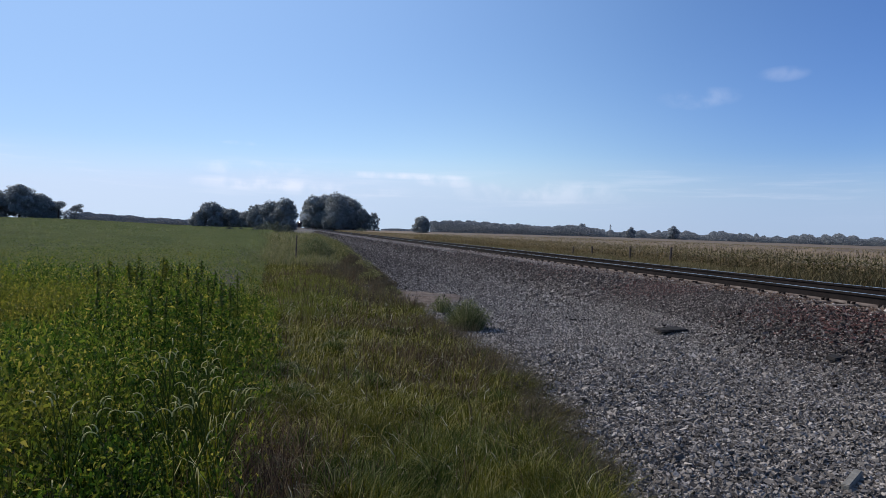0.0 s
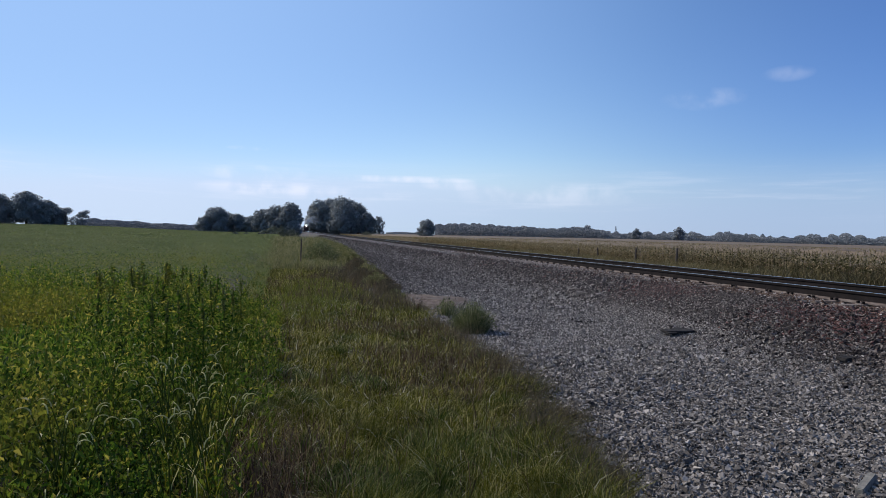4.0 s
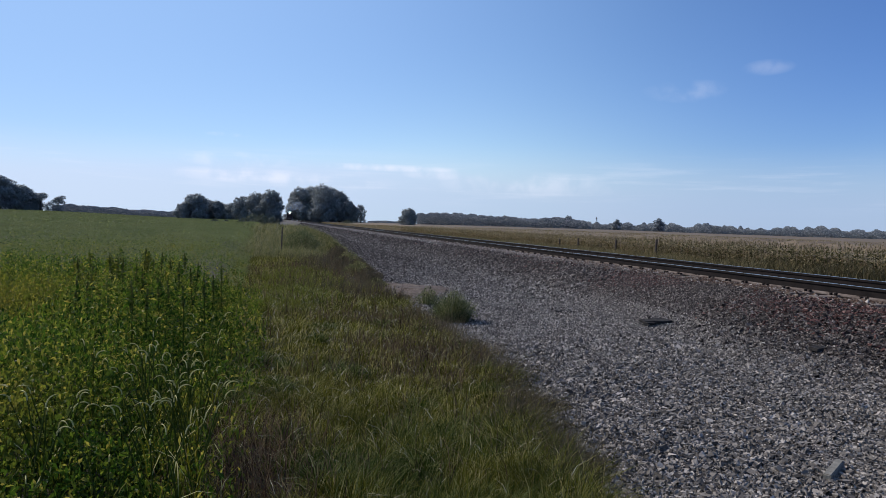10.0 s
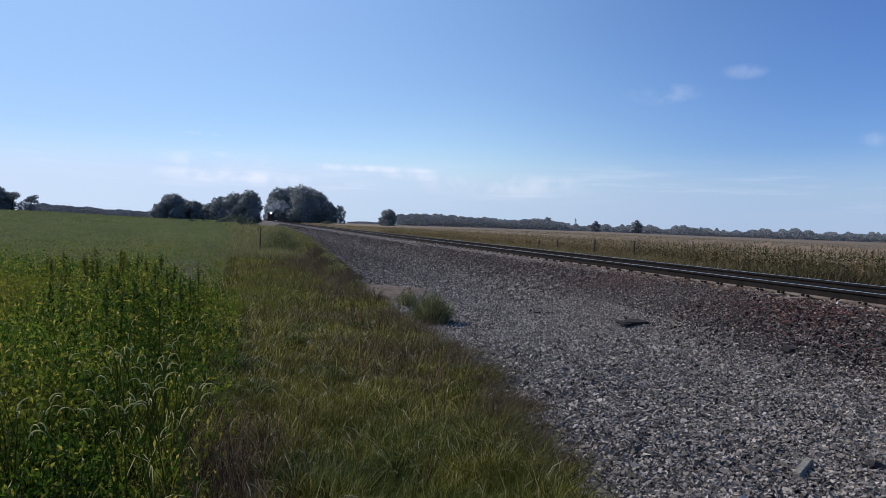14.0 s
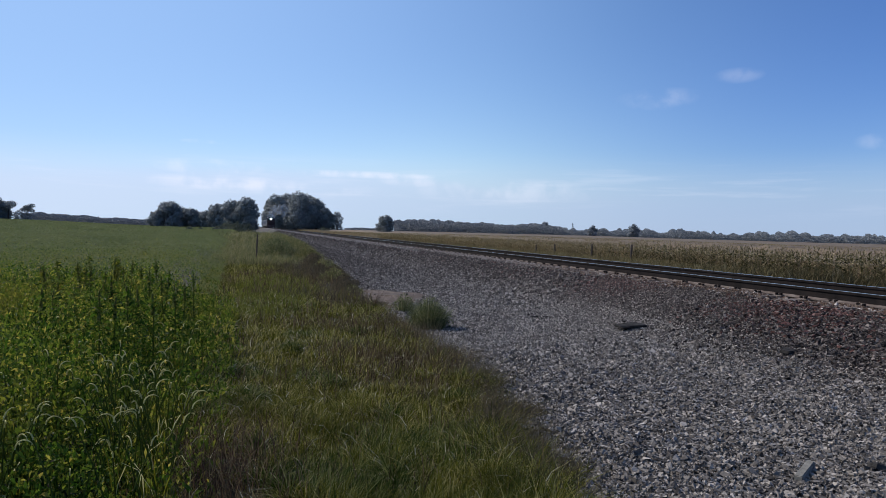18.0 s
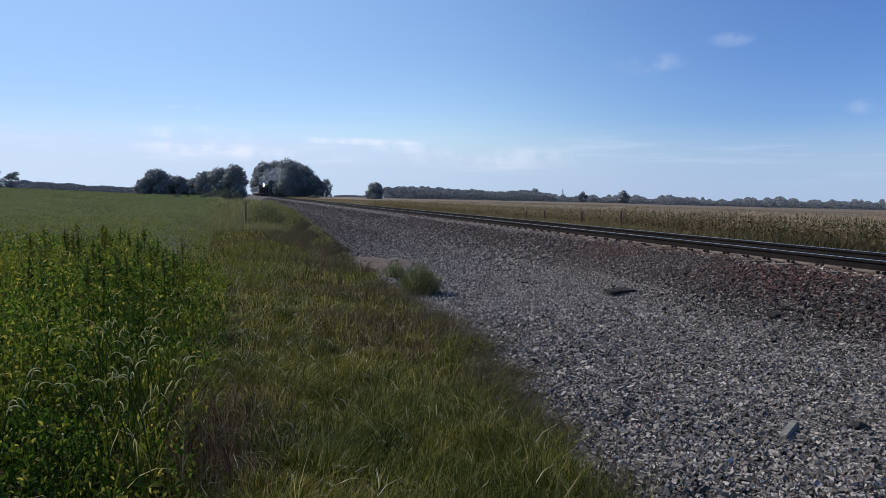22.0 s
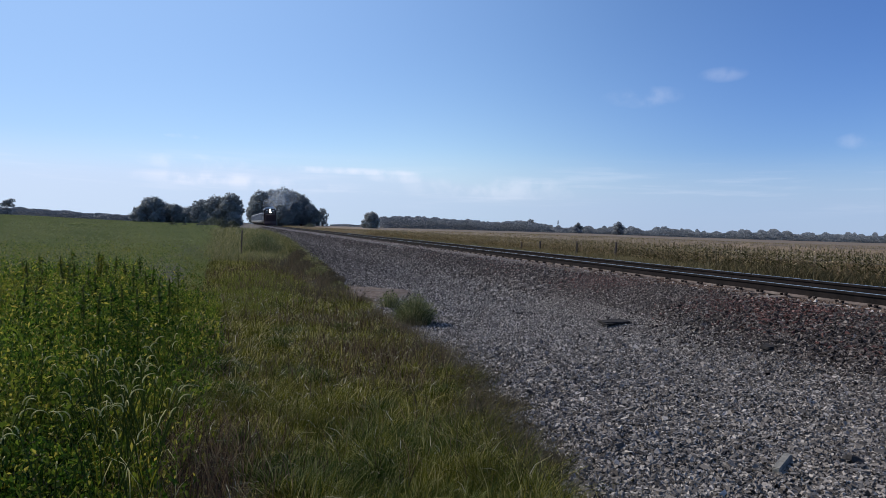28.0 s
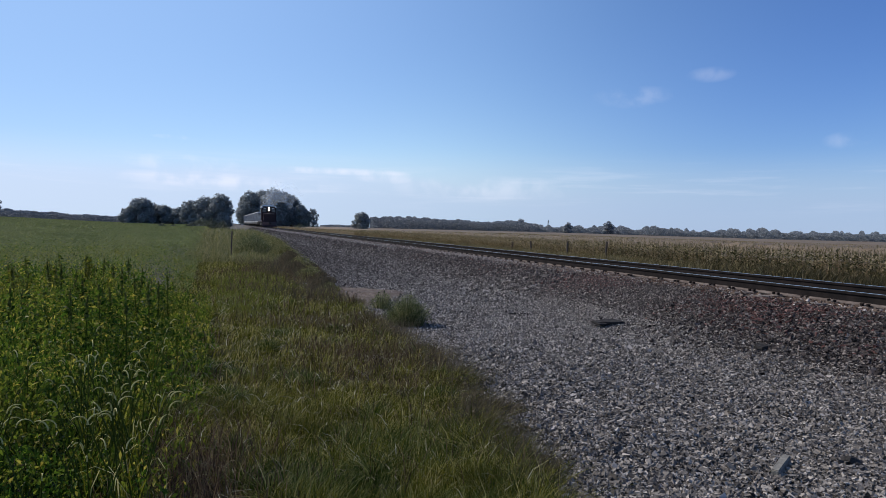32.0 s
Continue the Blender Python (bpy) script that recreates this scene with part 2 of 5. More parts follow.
M_BALLAST = material("track_ballast", [(0.0176, 0.0144, 0.0133), (0.0384, 0.0312, 0.0281), (0.0656, 0.0536, 0.0476), (0.216, 0.1858, 0.1643)], 0.85, 25, 6, 0.3, 60, island=0.8, spec=0.2)
M_RUST = material("rust_stained_ballast", [(0.0254, 0.0112, 0.0101), (0.0561, 0.0256, 0.0218), (0.0905, 0.044, 0.0374), (0.2118, 0.13, 0.1115)], 0.85, 25, 6, 0.3, 60, island=0.8, spec=0.2)
M_DUSTY = material("dusty_ballast", [(0.09, 0.074, 0.066), (0.17, 0.143, 0.128), (0.26, 0.225, 0.20), (0.38, 0.34, 0.31)], 0.9, 25, 6, 0.3, 60, island=0.8, spec=0.1)
M_RUSTDUST = material("rust_dusted_stone", [(0.042, 0.026, 0.019), (0.072, 0.046, 0.034), (0.11, 0.074, 0.054), (0.18, 0.135, 0.10)], 0.9, 25, 6, 0.3, 60, island=0.8, spec=0.1)
M_FOOT = material("dusty_rusty_rail_foot", [(0.075, 0.058, 0.050), (0.13, 0.105, 0.092), (0.19, 0.16, 0.14)], 0.9, 8, 6, 0.3, 60, spec=0.08)
# darker than the stones: shade in the gaps between them is in this colour
M_BED = material("gravel_bed", [(0.0348, 0.0315, 0.0277), (0.0695, 0.0622, 0.0542), (0.1236, 0.1125, 0.0983)], 0.95, 14, 8, 1.0, 30, patches=((0.05, 0.04, 0.039), 0.6), patch_scale=0.3)
M_DIRT = material("bare_dirt", [(0.0429, 0.0296, 0.0218), (0.0936, 0.0663, 0.0499), (0.156, 0.117, 0.0897)], 0.95, 5, 10, 1.0, 25, patches=((0.09, 0.075, 0.06), 0.6), patch_scale=2.0)
M_RAIL = material("rusty_rail_steel", [(0.007, 0.006, 0.006), (0.018, 0.014, 0.013)], 0.85, 6, 8, 0.3, 80, spec=0.12)
M_RAILTOP = material("polished_rail_head", [(0.45, 0.45, 0.46), (0.60, 0.60, 0.60)], 0.12, 3, metal=1.0)
M_SLEEPER = material("weathered_timber", [(0.07, 0.055, 0.046), (0.13, 0.105, 0.088), (0.20, 0.165, 0.14)], 0.9, 7, 8, 0.6, 50, per_object=0.4)
M_PLATE = material("dusty_tie_plate", [(0.13, 0.10, 0.085), (0.24, 0.195, 0.165)], 0.85, 12, 6, 0.4, 80)
M_POST = material("weathered_post_wood", [(0.05, 0.04, 0.035), (0.10, 0.08, 0.065)], 0.9, 9, 8, 0.6, 50)
M_CORN = material("dry_corn_leaf", [(0.020, 0.023, 0.008), (0.043, 0.046, 0.015), (0.080, 0.074, 0.029), (0.155, 0.128, 0.06), (0.40, 0.335, 0.20)], 0.65, 0.8, 4, island=0.85, through_light=0.4, spec=0.08)
M_CORNTOP = material("corn_canopy", [(0.0946, 0.0655, 0.0396), (0.1419, 0.1025, 0.0636), (0.1892, 0.1411, 0.0903)], 0.8, 0.35, 8, 0.8, 3, patches=((0.095, 0.08, 0.045), 0.4), patch_scale=0.02)
M_CORN_DRY = material("ripe_corn_leaf", [(0.091, 0.0754, 0.0364), (0.169, 0.1365, 0.0676), (0.26, 0.208, 0.1105), (0.403, 0.325, 0.195)], 0.7, 0.8, 4, island=0.8, through_light=0.4, spec=0.06)
M_TAN = material("tan_grass", [(0.098, 0.084, 0.0364), (0.175, 0.147, 0.07), (0.28, 0.231, 0.126)], 0.7, 2, 4, island=0.7, through_light=0.4, spec=0.06)
M_DITCH = material("shaded_rank_grass", [(0.027, 0.0255, 0.0108), (0.054, 0.0467, 0.018), (0.099, 0.0723, 0.036)], 0.7, 2, 4, island=0.7, through_light=0.3, spec=0.2)
# leaf lightened and greyed: distance haze is put into colour and sheen
M_TREE_HAZE = material("hazed_tree_leaf", [(0.13, 0.155, 0.15), (0.155, 0.178, 0.172), (0.18, 0.20, 0.195)], 0.85, 0.15, 4, island=0.25, through_light=0.2, spec=0.3, sheen=0.8)
M_BRUSH = material("brush_leaf", [(0.05, 0.06, 0.035), (0.08, 0.095, 0.055), (0.12, 0.13, 0.08)], 0.6, 0.5, 4, island=0.4, through_light=0.3, spec=0.5, sheen=0.4)
# bluish woods leaf, its colour and sheen carrying the haze of distance
M_WOODS_HAZE = material("hazed_woods_leaf", [(0.078, 0.098, 0.112), (0.09, 0.11, 0.125), (0.10, 0.122, 0.138)], 0.85, 0.05, 4, island=0.15, through_light=0.15, spec=0.4, sheen=1.0)
M_BARK = material("bark", [(0.05, 0.04, 0.03), (0.11, 0.09, 0.07)], 0.9, 5, 8, 0.8, 20)
M_TOWER = material("galvanised_steel", [(0.12, 0.125, 0.13), (0.20, 0.205, 0.21)], 0.6, 5, metal=0.3)
M_CONCRETE = material("grey_concrete", [(0.126, 0.1183, 0.1008), (0.207, 0.194, 0.164)], 0.9, 20, 8, 0.4, 60)
M_BLACK = material("black_tarred_surface", [(0.02, 0.019, 0.018), (0.05, 0.046, 0.043)], 0.95, 15, 6, 0.6, 40, spec=0.08)
M_WHITE = material("white_scrap", [(0.6, 0.6, 0.58), (0.8, 0.8, 0.78)], 0.6, 15)
M_LOCO = material("dark_locomotive_paint", [(0.018, 0.008, 0.009), (0.04, 0.016, 0.016)], 0.5, 2, 6, spec=0.3)
M_LOCO_WHITE = material("cream_locomotive_paint", [(0.68, 0.67, 0.62), (0.8, 0.79, 0.75)], 0.35, 2, 6, spec=0.5)
M_LOCO_SIDE = material("green_locomotive_paint", [(0.10, 0.14, 0.12), (0.17, 0.21, 0.18)], 0.4, 2, 6, spec=0.5)
M_UNDER = material("grimy_underframe", [(0.015, 0.014, 0.013), (0.04, 0.035, 0.03)], 0.8, 5, 6)
M_CAR = material("pale_grey_car_paint", [(0.27, 0.28, 0.29), (0.38, 0.39, 0.40)], 0.55, 1.5, 8, patches=((0.15, 0.13, 0.11), 0.5), patch_scale=0.7)
M_GLASS = material("cab_glass", [(0.02, 0.025, 0.03), (0.03, 0.035, 0.04)], 0.08, 2, spec=0.8)
M_LAMP = material("lit_headlight", [(1.0, 0.93, 0.75), (1.0, 0.95, 0.82)], 0.3, 2, emit=40.0)



def build_smoke_material():
    """Mostly clear, a little white."""
    M_SMOKE.use_nodes = True
    nt = M_SMOKE.node_tree
    N, L = nt.nodes.new, nt.links.new
    clear, mix = N("ShaderNodeBsdfTransparent"), N("ShaderNodeMixShader")
    white, front, half = N("ShaderNodeBsdfTranslucent"), N("ShaderNodeBsdfDiffuse"), N("ShaderNodeAddShader")
    front.inputs["Color"].default_value = (0.84, 0.91, 0.98, 1)
    white.inputs["Color"].default_value = (0.84, 0.91, 0.98, 1)
    nz = N("ShaderNodeTexNoise")
    nz.inputs["Scale"].default_value, nz.inputs["Detail"].default_value = 0.3, 2.0
    mr = N("ShaderNodeMapRange")
    mr.inputs[1].default_value, mr.inputs[2].default_value, mr.inputs[3].default_value, mr.inputs[4].default_value = 0.3, 0.7, 0.0, 0.10
    L(nz.outputs["Fac"], mr.inputs[0])
    L(mr.outputs[0], mix.inputs[0])
    L(clear.outputs[0], mix.inputs[1])
    L(white.outputs[0], half.inputs[0])
    L(front.outputs[0], half.inputs[1])
    L(half.outputs[0], mix.inputs[2])
    L(mix.outputs[0], nt.nodes["Material Output"].inputs["Surface"])


build_smoke_material()

# ---- mesh helpers ----
RNG = np.random.default_rng(7)


def mesh_arrays(name, verts, faces, mat, smooth=False):
    """A mesh from vertex and face arrays (all faces with the same number of corners)."""
    verts, faces = np.asarray(verts, np.float32), np.asarray(faces, np.int32)
    me = bpy.data.meshes.new(name)
    k = faces.shape[1]
    me.vertices.add(len(verts))
    me.vertices.foreach_set("co", verts.ravel())
    me.loops.add(faces.size)
    me.loops.foreach_set("vertex_index", faces.ravel())
    me.polygons.add(len(faces))
    me.polygons.foreach_set("loop_start", np.arange(0, faces.size, k, dtype=np.int32))
    me.polygons.foreach_set("loop_total", np.full(len(faces), k, np.int32))
    me.polygons.foreach_set("use_smooth", np.full(len(faces), smooth))
    me.update(calc_edges=True)
    me.materials.append(mat)
    return me


def part(name, bm, mat, parent, label=""):
    me = bpy.data.meshes.new(name)
    bm.to_mesh(me)
    bm.free()
    me.materials.append(mat)
    ob = new(name, me)
    ob.parent = parent
    if label:
        ob["label"] = label
    return ob


def np_part(name, verts, faces, mat, parent, label="", smooth=False):
    ob = new(name, mesh_arrays(name, verts, faces, mat, smooth))
    ob.parent = parent
    if label:
        ob["label"] = label
    return ob


def boxes(*specs, bevel=0.0):
    """A bmesh of boxes: (x, y, z, wide, deep, high) by centre, or with a turn about x at the end."""
    bm = bmesh.new()
    for s in specs:
        m = Matrix.Translation(s[:3])
        if len(s) > 6:
            m = m @ Matrix.Rotation(radians(s[6]), 4, "X")
        bmesh.ops.create_cube(bm, size=1.0, matrix=m @ Matrix.Diagonal((*s[3:6], 1)))
    if bevel:
        bmesh.ops.bevel(bm, geom=bm.edges[:], offset=bevel, segments=2, affect="EDGES")
    return bm


def tube(bm, a, b, r1, r2, sides=8):
    a, b = Vector(a), Vector(b)
    m = (b - a).to_track_quat("Z", "Y").to_matrix().to_4x4()
    m.translation = (a + b) / 2
    bmesh.ops.create_cone(bm, cap_ends=True, segments=sides, radius1=r1, radius2=r2, depth=(b - a).length, matrix=m)
    return bm


def profile_x(points, x0, x1, bevel=0.0):
    """A side outline of (y, z) points pulled from x0 to x1."""
    bm = bmesh.new()
    left = [bm.verts.new((x0, y, z)) for y, z in points]
    f = bm.faces.new(left)
    up = bmesh.ops.extrude_face_region(bm, geom=[f])
    bmesh.ops.translate(bm, vec=(x1 - x0, 0, 0), verts=[v for v in up["geom"] if isinstance(v, bmesh.types.BMVert)])
    bmesh.ops.recalc_face_normals(bm, faces=bm.faces[:])
    if bevel:
        bmesh.ops.bevel(bm, geom=bm.edges[:], offset=bevel, segments=2, affect="EDGES")
    return bm


def soft_noise(x, y, scale, seed=0.0):
    """A cheap smooth field in about -1..1."""
    x, y = np.asarray(x) / scale + seed * 3.1, np.asarray(y) / scale - seed * 1.7
    return (np.sin(x * 1.3 + 1.7 * np.sin(y * 0.9 + seed)) + np.sin(y * 1.7 + 1.3 * np.sin(x * 1.1 - seed)) + np.sin((x + y) * 2.3 + seed)) / 3


def step(a, b, v):
    t = np.clip((np.asarray(v, float) - a) / (b - a), 0, 1)
    return t * t * (3 - 2 * t)


def ground_z(x, y):
    """The lie of the land: flat verge, a gentle rise on the crop side, a dip beyond the track."""
    x, y = np.asarray(x, float), np.asarray(y, float)
    r = np.hypot(x, y)
    rise = 2.2 * step(60, 480, r) * (1 - step(-0.30, -0.10, x / np.maximum(r, 1.0)))
    side = step(0.35, 0.75, x / np.maximum(r, 1.0))
    dip = -1.25 * step(12.5, 27, x) + step(14, 60, x) * (1.0 * step(250, 700, r) * (1 - side) - 1.1 * step(90, 420, r) * side)
    rough = 0.03 * soft_noise(x, y, 1.1, 2) * (1 - step(1.6, 2.6, x))
    return rise + dip + rough - 0.12 * step(2.4, 3.4, x) * (1 - step(12.5, 14, x))


def blades(px, py, pz, height, width, lean, bend_dir, face=None):
    """Curved grass blades: five corners and three triangles each."""
    n = len(px)
    face = RNG.uniform(0, 2 * math.pi, n) if face is None else face
    wx, wy = np.cos(face) * width / 2, np.sin(face) * width / 2
    dx, dy = np.cos(bend_dir) * lean, np.sin(bend_dir) * lean
    v = np.zeros((n, 5, 3))
    for k, (t, w) in enumerate(((0, 1), (0, -1), (0.55, 0.8), (0.55, -0.8), (1, 0))):
        v[:, k, 0] = px + dx * t * t + wx * w
        v[:, k, 1] = py + dy * t * t + wy * w
        v[:, k, 2] = pz + height * (t - 0.25 * t * t * np.minimum(lean / np.maximum(height, 1e-3), 1.2))
    f = np.array([[0, 1, 3], [0, 3, 2], [2, 3, 4]])[None] + 5 * np.arange(n)[:, None, None]
    return v.reshape(-1, 3), f.reshape(-1, 3)


def leaf_cards(c, size, up=0.5, aspect=0.55, hang=0.6, outward=None):
    """Pointed leaves as bent diamonds: four corners and two triangles each; outward turns their faces out of a crown."""
    n = len(c)
    d = RNG.normal(size=(n, 3))
    d[:, 2] *= hang
    d /= np.linalg.norm(d, axis=1)[:, None]
    nrm = RNG.normal(size=(n, 3))
    nrm[:, 2] += up * 2
    if outward is not None:
        nrm = 0.55 * nrm + 1.3 * outward
        d -= nrm * ((d * nrm).sum(1) / (nrm * nrm).sum(1))[:, None]
        d /= np.linalg.norm(d, axis=1)[:, None] + 1e-9
    s = np.cross(d, nrm)
    s /= np.linalg.norm(s, axis=1)[:, None] + 1e-9
    sz = np.asarray(size).reshape(-1, 1)
    droop = np.zeros((n, 3))
    droop[:, 2] = 0.22
    v = np.stack([c - d * sz * 0.5, c + s * sz * aspect * 0.5, c + d * sz * 0.5 - droop * sz, c - s * sz * aspect * 0.5], 1)
    f = np.array([[0, 1, 2], [0, 2, 3]])[None] + 4 * np.arange(n)[:, None, None]
    return v.reshape(-1, 3), f.reshape(-1, 3)


def stones(c, size, flat=0.5):
    """Angular crushed stones: pushed cubes."""
    n = len(c)
    cube = np.array([[x, y, z] for x in (-1, 1) for y in (-1, 1) for z in (-1, 1)], float) * 0.5
    v = cube[None] * RNG.uniform(0.55, 1.15, (n, 8, 1)) + RNG.normal(0, 0.09, (n, 8, 3))
    v *= RNG.uniform(0.55, 1.35, (n, 1, 3)) * np.array([1.35, 0.9, flat])
    q = RNG.normal(size=(n, 4)) * np.array([1, 0.35, 0.35, 1])
    q /= np.linalg.norm(q, axis=1)[:, None]
    w, i, j, k = q.T
    rot = np.stack([np.stack([1 - 2 * (j * j + k * k), 2 * (i * j - k * w), 2 * (i * k + j * w)], -1),
                    np.stack([2 * (i * j + k * w), 1 - 2 * (i * i + k * k), 2 * (j * k - i * w)], -1),
                    np.stack([2 * (i * k - j * w), 2 * (j * k + i * w), 1 - 2 * (i * i + j * j)], -1)], 1)
    v = np.einsum("nab,nvb->nva", rot, v) * np.asarray(size).reshape(-1, 1, 1) + c[:, None]
    f = np.array([[0, 1, 3, 2], [4, 6, 7, 5], [0, 4, 5, 1], [2, 3, 7, 6], [1, 5, 7, 3]])[None] + 8 * np.arange(n)[:, None, None]
    return v.reshape(-1, 3), f.reshape(-1, 4)


def chips(c, size):
    """Far stones: low skewed pyramids."""
    n = len(c)
    a = RNG.uniform(0, 6.3, (n, 1)) + np.array([0, 1.57, 3.14, 4.71]) + RNG.normal(0, 0.25, (n, 4))
    r = RNG.uniform(0.45, 0.8, (n, 4))
    v = np.zeros((n, 5, 3))
    v[:, :4, 0], v[:, :4, 1], v[:, :4, 2] = r * np.cos(a), r * np.sin(a), -0.35
    v[:, 4] = RNG.normal(0, 0.2, (n, 3)) + np.array([0, 0, 0.12])
    v = v * np.asarray(size).reshape(-1, 1, 1) + c[:, None]
    f = np.array([[0, 1, 4], [1, 2, 4], [2, 3, 4], [3, 0, 4]])[None] + 5 * np.arange(n)[:, None, None]
    return v.reshape(-1, 3), f.reshape(-1, 3)


def stuff(name, verts, faces, mat, label, category):
    return tagged(new(name, mesh_arrays(name, verts, faces, mat)), label, category, kind="stuff")


def empty(name, m=None):
    ob = new(name)
    ob.empty_display_size = 0.2
    if m is not None:
        ob.matrix_basis = m
    return ob

# ---- the land ----


def build_ground():
    ring = np.concatenate([np.linspace(-30, 60, 91), np.geomspace(64, 4400, 40)])
    xs = np.concatenate([-np.geomspace(4400, 32, 42), np.linspace(-30, 60, 91), np.geomspace(63, 4400, 42)])
    ys = np.concatenate([-np.geomspace(2500, 32, 16), ring])
    gx, gy = np.meshgrid(xs, ys)
    gz = ground_z(gx, gy)
    v = np.stack([gx, gy, gz], -1).reshape(-1, 3)
    nx, ny = len(xs), len(ys)
    i = (np.arange(ny - 1)[:, None] * nx + np.arange(nx - 1)).ravel()
    f = np.stack([i, i + 1, i + nx + 1, i + nx], 1)
    tagged(new("ground", mesh_arrays("ground", v, f, M_SOIL, True)), "dark earth under green crop and grass", "ground", kind="structure")


BALLAST = ((1.7, 0.0), (2.2, 0.03), (3.0, 0.025), (5.9, 0.03), (6.5, 0.10), (8.0, 0.49), (8.3, 0.572), (9.73, 0.578), (11.1, 0.572), (11.4, 0.52), (13.2, -0.10), (14.2, -0.35))


def ballast_z(x, y=0.0):
    x = np.asarray(x, float)
    climb = GRADE * np.clip(y, 0, 800) * step(4.5, 8.0, x) * (1 - step(11.4, 14.2, x))
    return np.interp(x, [p[0] for p in BALLAST], [p[1] for p in BALLAST]) + climb


def verge_edge(y):
    """Where the grass gives way to gravel."""
    y = np.asarray(y, float)
    base = np.interp(y, [0, 4.3, 5.8, 7.9, 10.2, 12.3, 16, 19, 30, 60, 200], [1.78, 1.92, 2.25, 2.52, 2.5, 2.55, 2.5, 2.6, 2.9, 3.5, 4.2])
    return base + 0.13 * soft_noise(y, y * 0.3, 0.55, 4) + 0.1 * soft_noise(y, 0, 1.7, 1)


def build_ballast():
    xs = np.concatenate([np.linspace(1.7, 8.4, 46), np.linspace(8.6, 14.2, 16)])
    ys = np.concatenate([np.linspace(-30, 0, 31), np.linspace(0.2, 30, 150), np.geomspace(30.5, 700, 60)])
    gx, gy = np.meshgrid(xs, ys)
    gz = ballast_z(gx, gy) - 0.012 + 0.025 * soft_noise(gx, gy, 0.5, 3) + RNG.normal(0, 0.006, gx.shape)
    v = np.stack([gx, gy, gz], -1).reshape(-1, 3)
    nx, ny = len(xs), len(ys)
    i = (np.arange(ny - 1)[:, None] * nx + np.arange(nx - 1)).ravel()
    f = np.stack([i, i + 1, i + nx + 1, i + nx], 1)
    tagged(new("pavement", mesh_arrays("gravel_bed", v, f, M_BED, True)), "grey crushed-stone bed along the railway", "gravel bed", kind="structure")

    def scatter(n, x0, x1, y0, y1, size, sink=0.2):
        x, y = RNG.uniform(x0, x1, n), RNG.uniform(y0, y1, n)
        s = size * RNG.lognormal(0, 0.25, n)
        return np.stack([x, y, ballast_z(x, y) + 0.025 * soft_noise(x, y, 0.5, 3) + s * sink], 1), s
    flat = [scatter(78000, 1.75, 6.6, 2.6, 7.5, 0.0222), scatter(44000, 1.75, 6.8, 7.5, 13, 0.030), scatter(26000, 1.9, 6.6, 13, 22, 0.043, 0.3), scatter(34000, 2.2, 6.6, 22, 48, 0.052, 0.3), scatter(17000, 2.6, 6.6, 48, 120, 0.10)]
    c, s = np.concatenate([a for a, _ in flat]), np.concatenate([b for _, b in flat])
    keep = c[:, 0] > verge_edge(c[:, 1]) - 0.35 * RNG.uniform(0, 1, len(c)) ** 2
    keep &= RNG.uniform(0, 1, len(c)) < 0.24 + step(0.35, 1.2, np.hypot((c[:, 0] - 3.15) / 1.2, (c[:, 1] - 15.4) / 2.8))
    keep &= c[:, 0] < 1.35 * c[:, 1] + 0.8
    near = keep & (c[:, 1] < RNG.normal(6.6, 0.8, len(c)))
    keep &= ~near
    dull = keep & (RNG.uniform(0, 1, len(c)) < 0.85 * step(9, 34, c[:, 1]))
    keep &= ~dull
    stuff("gravel", *chips(c[dull], s[dull] * 1.1), M_BALLAST, "dull brown-grey stones among the gravel", "gravel")
    stuff("gravel", *chips(c[keep], s[keep] * 1.1), M_STONE, "loose light grey crushed stones beside the track", "gravel")
    stuff("gravel", *stones(c[near], s[near]), M_STONE, "loose light grey crushed stones beside the track", "gravel")
    c, s = scatter(9000, 2.1, 8.4, -25, 3.2, 0.075)
    keep = c[:, 0] > 1.35 * c[:, 1] + 0.5
    stuff("gravel", *chips(c[keep], s[keep]), M_STONE, "loose light grey crushed stones beside the track", "gravel")
    c, s = scatter(17000, 1.85, 6.4, -1.2, 2.7, 0.03)
    stuff("gravel", *chips(c, s * 1.1), M_STONE, "loose light grey crushed stones beside the track", "gravel")
    slope = [scatter(56000, 5.7, 8.4, 4, 14, 0.0275, 0.16), scatter(25000, 5.7, 8.25, 14, 32, 0.048, 0.3), scatter(17000, 5.9, 8.0, 32, 80, 0.08, 0.34), scatter(9000, 5.9, 7.85, 80, 180, 0.14, 0.3),
             scatter(8000, 8.45, 11.2, 4, 30, 0.04, -0.35), scatter(2500, 11.1, 13, 5, 40, 0.06)]
    c, s = np.concatenate([a for a, _ in slope]), np.concatenate([b for _, b in slope])
    keep = RNG.uniform(0, 1, len(c)) < 0.15 + step(5.7, 6.9, c[:, 0])
    pale = keep & (RNG.uniform(0, 1, len(c)) < 0.6 * (1 - step(6.0, 7.9, c[:, 0])))
    pale &= c[:, 0] < 1.35 * c[:, 1] + 2.0
    stuff("gravel", *chips(c[pale], s[pale] * 1.1), M_STONE, "light grey stones strewn over the foot of the ballast", "gravel")
    keep &= ~pale
    rusty = RNG.uniform(0, 1, len(c)) < 0.6 * (1 - 0.75 * step(9, 20, c[:, 1])) * step(6.6, 8.3, c[:, 0]) * step(-0.9, 0.6, soft_noise(c[:, 0] * 0.5, c[:, 1], 1.6, 5))
    keep &= c[:, 0] < 1.35 * c[:, 1] + 2.0
    far = keep & (c[:, 1] > RNG.normal(8.5, 1.0, len(c)))
    keep &= ~far
